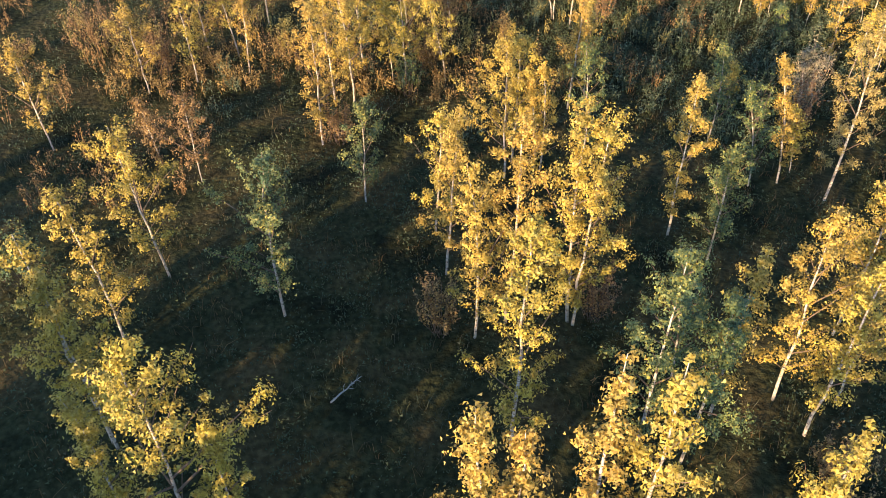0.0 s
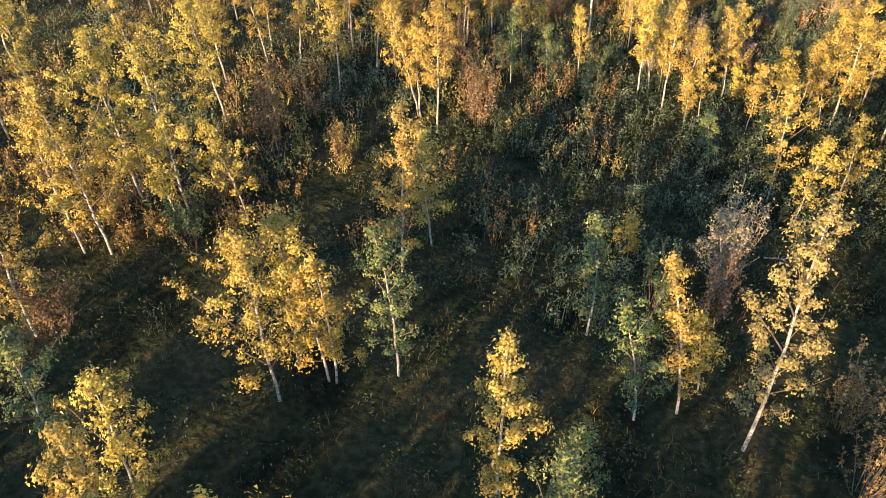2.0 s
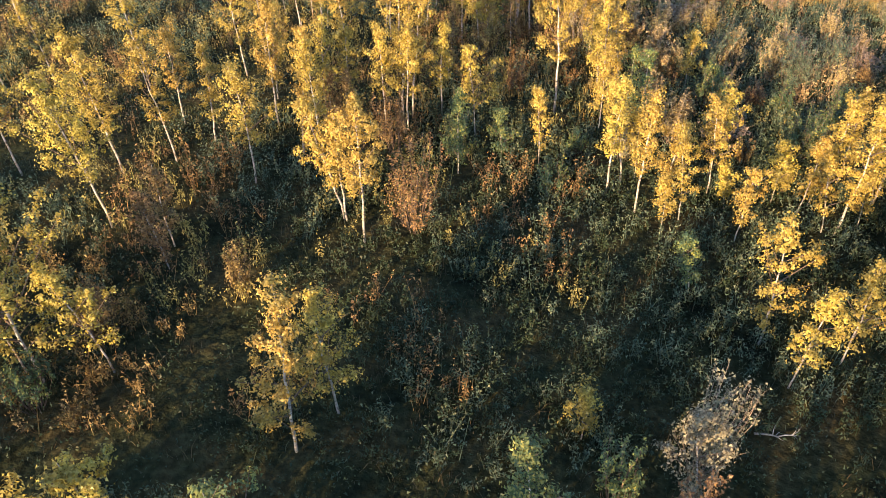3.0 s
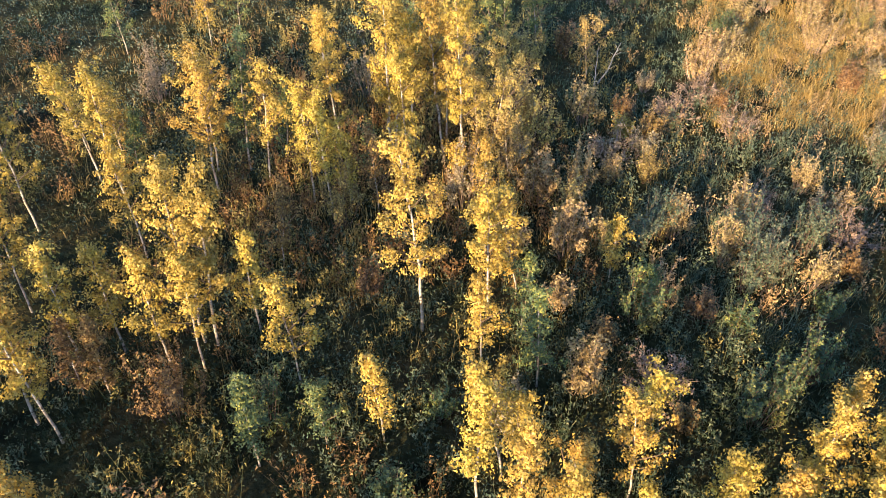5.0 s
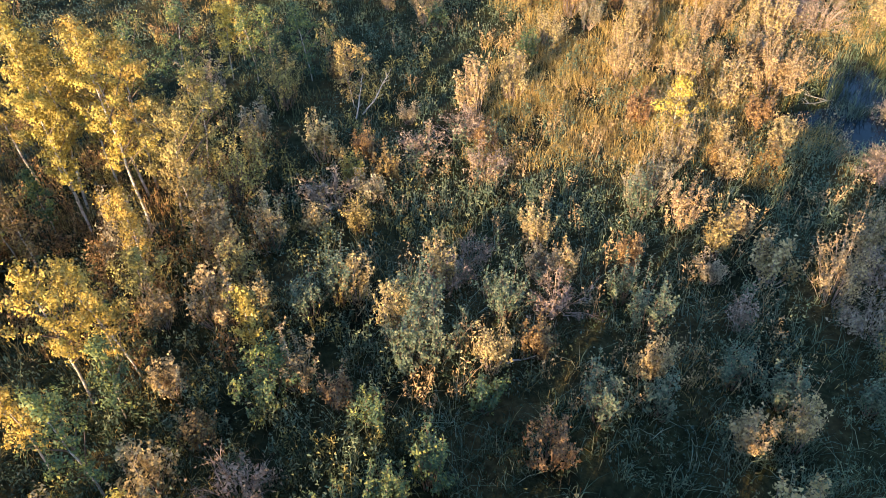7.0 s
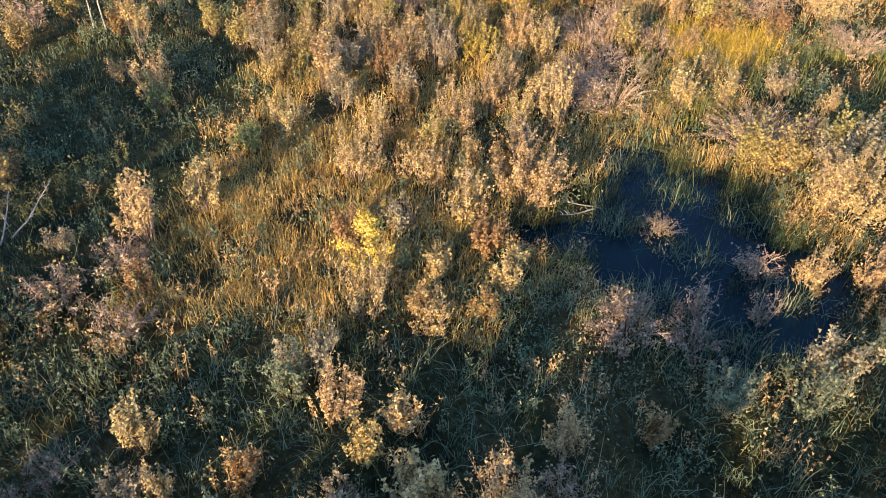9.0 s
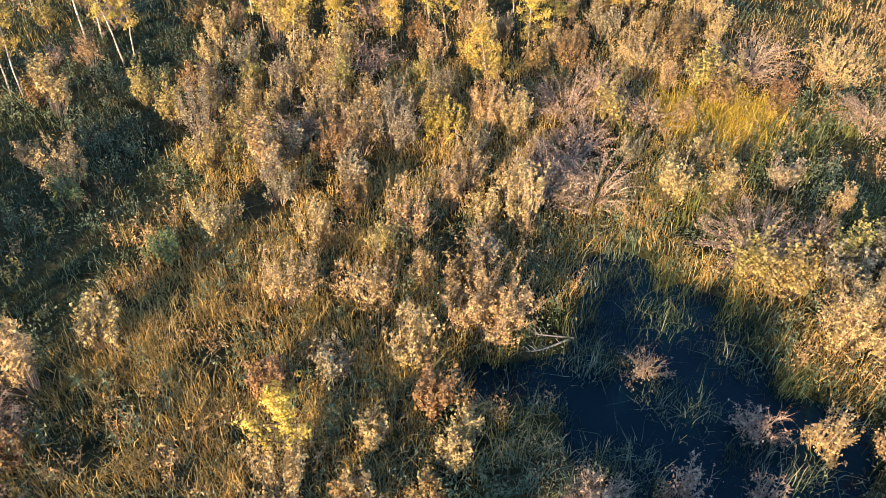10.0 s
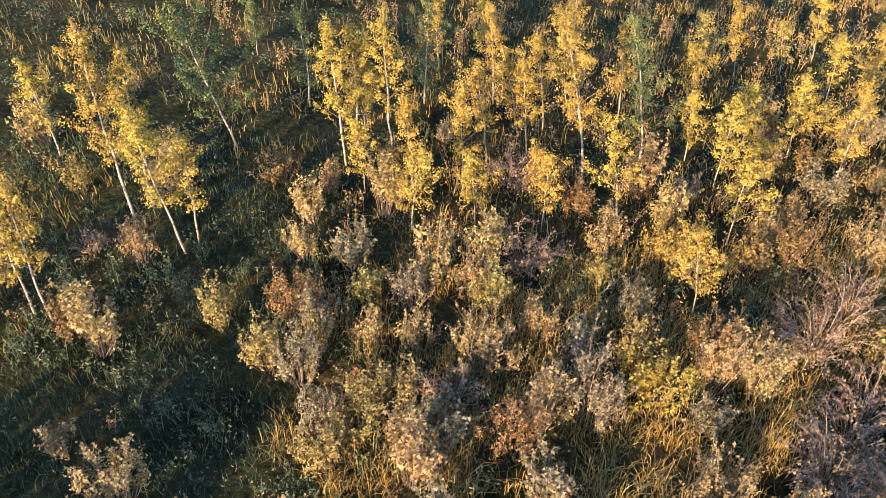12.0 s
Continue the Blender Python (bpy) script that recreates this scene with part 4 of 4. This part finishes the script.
# ---- grass and low herbs ----
def blades(rng, x, y, tall, wide, lean=0.5):
    """Bent, tapering blades of grass, three triangles each."""
    n = len(x)
    a, b = rng.uniform(0, 6.28, n), rng.uniform(0, 6.28, n)
    out = np.abs(rng.normal(0, lean, n)) * tall
    z = ground_height(x, y) - 0.02
    base = np.stack([x, y, z], 1)
    side = np.stack([np.cos(b), np.sin(b), np.zeros(n)], 1) * (wide / 2)[:, None]
    way = np.stack([np.cos(a), np.sin(a), np.zeros(n)], 1) * out[:, None]
    up = np.stack([np.zeros(n), np.zeros(n), tall], 1)
    mid = base + way * 0.3 + up * 0.6
    tip = base + way + up * (1 - 0.25 * np.clip(out / tall, 0, 1))[:, None]
    v = np.stack([base - side, base + side, mid + side * 0.8, mid - side * 0.8, tip], 1).reshape(-1, 3)
    k = np.arange(n)[:, None] * 5
    return v, np.concatenate([k + (0, 1, 2), k + (0, 2, 3), k + (3, 2, 4)], 1).reshape(-1, 3)


def tufted(rng, x, y, per, spread):
    """Blade feet gathered in tufts."""
    return np.repeat(x, per) + rng.normal(0, spread, len(x) * per), np.repeat(y, per) + rng.normal(0, spread, len(y) * per)


def scatter(rng, n, x0, x1, y0, y1, keep=None):
    x, y = rng.uniform(x0, x1, n), rng.uniform(y0, y1, n)
    ok = pond_depth(x, y) < -0.12
    if keep is not None:
        ok &= keep(x, y)
    return x[ok], y[ok]


def grass(name, seed, x, y, per, spread, tall, wide, mat, label, lean=0.5):
    rng = np.random.default_rng(seed)
    bx, by = tufted(rng, x, y, per, spread)
    v, f = blades(rng, bx, by, rng.uniform(0.45, 1.15, len(bx)) * np.repeat(rng.uniform(0.6, 1.2, len(x)), per) * tall, rng.uniform(0.6, 1.3, len(bx)) * wide, lean)
    return tagged(new(name, mesh_of(name, v, f, mat)), label, "grass", kind="stuff")


rng = np.random.default_rng(11)
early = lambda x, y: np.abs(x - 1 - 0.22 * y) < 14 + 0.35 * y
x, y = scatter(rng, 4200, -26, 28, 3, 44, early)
# Shade on the early ground is put into this grass's colour.
grass("shaded_grass", 21, x, y, 9, 0.16, 0.34, 0.017, SHADE_GRASS, "low green and rusty brown grass, dulled for shade", 0.8)
x, y = scatter(rng, 6000, -10, 50, 32, 64, lambda x, y: ((x > 22.5 + 0.1 * (y - 46)) | (y < 44) | (x < 13) | (np.sin(1.7 * x) * np.sin(1.9 * y) > 0.4)) & ((y > 40.5) | (x < 16) | (np.sin(1.3 * x) * np.sin(1.1 * y + x) > 0.1)))
grass("meadow_grass", 22, x, y, 11, 0.13, 0.42, 0.013, SEDGE, "tall mixed green and straw meadow grass", 1.0)
x, y = scatter(rng, 6200, 19, 40, 41, 60, lambda x, y: (x - 21.5 > (y - 44) * 0.15 + 0.8 * np.sin(y * 1.7)) & (y > 42.5 + 0.12 * (x - 22)) & (np.sin(x * 1.3) * np.sin(y * 1.1 + x * 0.4) > -0.4))
grass("straw_grass", 23, x, y, 14, 0.12, 0.52, 0.016, STRAW, "tall dry straw-coloured grass in evening sun", 0.85)
x, y = scatter(rng, 900, 20.5, 30, 41.8, 51, lambda x, y: (y > 43.2 - 0.15 * (x - 21) + 0.6 * np.sin(1.4 * x)) & (x > 21.4 + 0.12 * (y - 44)) & (np.sin(2.3 * x + 0.4) * np.sin(2.0 * y + 0.5 * x) > -0.35))
grass("tan_tussocks", 46, x, y, 27, 0.13, 0.46, 0.015, TUSSOCK, "dense orange-tan grass tussocks in evening sun", 0.75)
x, y = scatter(rng, 800, 4, 18, 33, 47, lambda x, y: np.hypot((x - 10.5) / 5.0, (y - 39.5) / 6.0) + 0.3 * np.sin(1.9 * x) * np.sin(1.6 * y) < 1)
grass("tawny_grass", 27, x, y, 15, 0.13, 0.5, 0.016, STRAW, "tawny dry grass between the birches", 0.6)
x, y = scatter(rng, 900, 24, 60, 60, 84, lambda x, y: np.sin(0.7 * x) * np.sin(0.6 * y + 0.3 * x) > -0.45)
grass("far_straw", 45, x, y, 20, 0.2, 0.42, 0.017, STRAW, "distant dry straw-coloured grass in evening sun", 0.8)
x, y = scatter(rng, 1500, -14, 60, 60, 92)
grass("far_grass", 24, x, y, 11, 0.25, 0.55, 0.03, SEDGE, "distant mixed dry meadow grass")
x, y = scatter(rng, 2300, 18, 42, 31, 52, lambda x, y: ((x - 18) * 0.45 + 40 - y + 4 * np.sin(0.5 * x) > -4) & (y < 46))
grass("silver_sedge", 28, x, y, 13, 0.09, 0.5, 0.016, SILVER_SEDGE, "arching silver-green sedge tufts in shade", 1.1)
x, y = scatter(rng, 3000, 13, 28, 40, 66, lambda x, y: x < 22.5 + 0.1 * (y - 46) + np.sin(y))
grass("shade_lush_grass", 29, x, y, 12, 0.13, 0.32, 0.016, SHADE_LUSH, "short lush green grass, darkened for shade", 0.9)
x, y = scatter(rng, 230, 37.2, 42.2, 54.4, 58.2, lambda x, y: np.hypot((x - 39.3) / 2.1, (y - 56.2) / 1.5) + 0.35 * np.sin(2.1 * x) * np.sin(2.6 * y) < 1)
grass("golden_sedge", 25, x, y, 38, 0.19, 0.85, 0.017, GOLDEN_SEDGE, "bright golden yellow sedge beside the pond", 0.55)
x, y = scatter(rng, 260, 36, 47, 50.5, 57, lambda x, y: np.sin(1.1 * x + 1) * np.sin(1.3 * y) > -0.4)
grass("yellow_green_sedge", 30, x, y, 34, 0.19, 0.65, 0.017, GREEN_SEDGE, "yellow-green sedge on the wet ground", 0.6)
x, y = rng.uniform(30, 43, 1900), rng.uniform(38.5, 56, 1900)
d = pond_depth(x, y)
ok = (d > -0.2) & (np.sin(2.1 * x) * np.sin(1.9 * y) > np.where((y > 45.9) & (y < 49.4), -0.55, np.where(d < 0.15, -0.1, 0.72)))
# The tufts' dark colour takes the place of cast shade.
grass("pond_sedge", 26, x[ok], y[ok], 26, 0.17, 0.8, 0.014, SHADE_SEDGE, "green sedge tufts standing in the pond, darkened for shade", 0.45)
x, y = rng.uniform(30, 40, 1500), rng.uniform(40, 50, 1500)
d = pond_depth(x, y)
ok = (d > 0.0) & (np.sin(1.7 * x + 1) * np.sin(2.3 * y + 2) > 0.2)
grass("water_grass", 43, x[ok], y[ok], 14, 0.14, 0.85, 0.016, SILVER_SEDGE, "thin grey-green grass rising from the water", 0.6)


def shoots(name, seed, x, y, tall, mat, label, stems=6, per=10, size=0.075):
    """Upright leafy shoots in small stools."""
    rng = np.random.default_rng(seed)
    n = len(x)
    fx, fy = np.repeat(x, stems) + rng.normal(0, 0.10, n * stems), np.repeat(y, stems) + rng.normal(0, 0.10, n * stems)
    hh = rng.uniform(0.5, 1.15, n * stems) * np.repeat(rng.uniform(0.55, 1.15, n), stems) * tall
    lean = rng.normal(0, 0.22, (n * stems, 2)) * hh[:, None]
    foot = np.stack([fx, fy, ground_height(fx, fy)], 1)
    u = rng.uniform(0.25, 1.02, (n * stems, per))
    c = foot[:, None] + np.stack([lean[:, None, 0] * u ** 1.3, lean[:, None, 1] * u ** 1.3, hh[:, None] * u], -1) + rng.normal(0, 0.04, (n * stems, per, 3))
    lv, lf = leaves(rng, c.reshape(-1, 3), size, 0.5, small=True)
    tip = foot + np.column_stack([lean, hh])
    w = rng.normal(0, 0.006, (n * stems, 3)) * (1, 1, 0)
    sv = np.stack([foot - w, foot + w, tip], 1).reshape(-1, 3)
    v, f = join([(lv, lf), (sv, np.arange(len(sv)).reshape(-1, 3))])
    return tagged(new(name, mesh_of(name, v, f, mat)), label, "undergrowth", kind="stuff")


def herbs(name, seed, x, y, tall, mat, label, per=31, size=0.075):
    """Low leafy clumps on thin stalks."""
    rng = np.random.default_rng(seed)
    n = len(x)
    hh = rng.uniform(0.4, 1.15, n) * tall
    z = ground_height(x, y)
    u = rng.uniform(0.15, 1, (n, per)) ** 0.8
    r = rng.normal(0, 0.16, (n, per, 2)) * (0.5 + hh / tall)[:, None, None]
    c = np.stack([x[:, None] + r[..., 0], y[:, None] + r[..., 1], z[:, None] + u * hh[:, None]], -1).reshape(-1, 3)
    v, f = leaves(rng, c, size, 0.55, small=True)
    return tagged(new(name, mesh_of(name, v, f, mat)), label, "undergrowth", kind="stuff")


x, y = scatter(rng, 4300, -26, 28, 3, 40, early)
# Leaves coloured dark in place of shade on the ground.
herbs("dark_undergrowth", 31, x, y, 0.5, SHADE_HERB, "low green heath undergrowth, darkened for shade", 26)
x, y = scatter(rng, 2400, -8, 28, 18, 42, lambda x, y: (np.hypot((x - 14) / 7, (y - 30) / 8) < 1) | (np.sin(0.5 * x) * np.sin(0.45 * y + x * 0.2) > 0.25))
shoots("heath_thicket", 34, x, y, 0.8, GREYGREEN, "grey-green low willow thicket in shade")
x, y = scatter(rng, 1000, 4, 22, 20, 34)
# Darker leaves replace the shade that should lie on this thicket.
shoots("bilberry_thicket", 41, x, y, 0.55, SHADE_HERB, "knee-high green thicket, darkened for shade")
x, y = scatter(rng, 2400, -26, 12, 14, 56, lambda x, y: ((y > 21) | (x < -7)) & (np.sin(0.6 * x + 1) * np.sin(0.5 * y) > 0.1))
shoots("rusty_thicket", 35, x, y, 0.95, RUST, "low rusty brown shrubby undergrowth")
x, y = scatter(rng, 3200, -10, 52, 32, 80)
herbs("meadow_undergrowth", 32, x, y, 0.6, HERB, "low grey-green herbs between the shrubs", 26)
x, y = scatter(rng, 2600, 4, 50, 34, 82, lambda x, y: (np.sin(0.8 * x) * np.sin(0.7 * y + 0.3 * x) > -0.3) & (x > 17 - 0.2 * (y - 44)) & ((x > 22.5) | (y < 45) | (np.sin(1.9 * x) * np.sin(1.7 * y) > 0.25)))
shoots("willow_shoots", 33, x, y, 0.95, WILLOW, "low pale willow shoots among the grass")
x, y = scatter(rng, 1700, 16, 46, 30, 60, lambda x, y: np.sin(0.7 * x + 2) * np.sin(0.8 * y + 0.3 * x) > -0.1)
shoots("green_shoots", 36, x, y, 0.85, GREYGREEN, "low grey-green willow shoots in shade")
x, y = scatter(rng, 190, 6, 16, 35, 45)
shoots("tawny_brush", 42, x, y, 0.85, RUST, "knee-high tawny brush between the birches", 7, 16)
x, y = scatter(rng, 420, 2, 20, 32, 52, lambda x, y: np.sin(0.9 * x + 0.5) * np.sin(0.8 * y - 0.4 * x) > -0.35)
shoots("golden_undergrowth", 37, x, y, 0.8, PALE, "knee-high yellowing shoots between the birches")
x, y = scatter(rng, 260, -12, 2, 20.6, 26, lambda x, y: np.sin(1.1 * x + 0.5) * np.sin(0.9 * y + 0.4 * x) > -0.2)
shoots("orange_undergrowth", 44, x, y, 0.9, RUST, "low orange-brown shoots at the birches' feet", 6, 16)
x, y = scatter(rng, 700, -16, 12, 24, 44, lambda x, y: np.sin(0.8 * x + 2.5) * np.sin(0.7 * y) > -0.1)
shoots("tawny_undergrowth", 38, x, y, 0.9, PALE, "low yellowing shoots below the far birches")
x, y = scatter(rng, 1300, -18, 10, 40, 68)
herbs("far_undergrowth", 39, x, y, 0.6, HERB, "low dark herbs below the far trees", 24, 0.09)
x, y = scatter(rng, 1300, 26, 41, 38, 52, lambda x, y: pond_depth(x, y) > -1.6)
herbs("pondside_herbs", 40, x, y, 0.4, GREYGREEN, "low blue-green herbs round the pond", 24, 0.07)
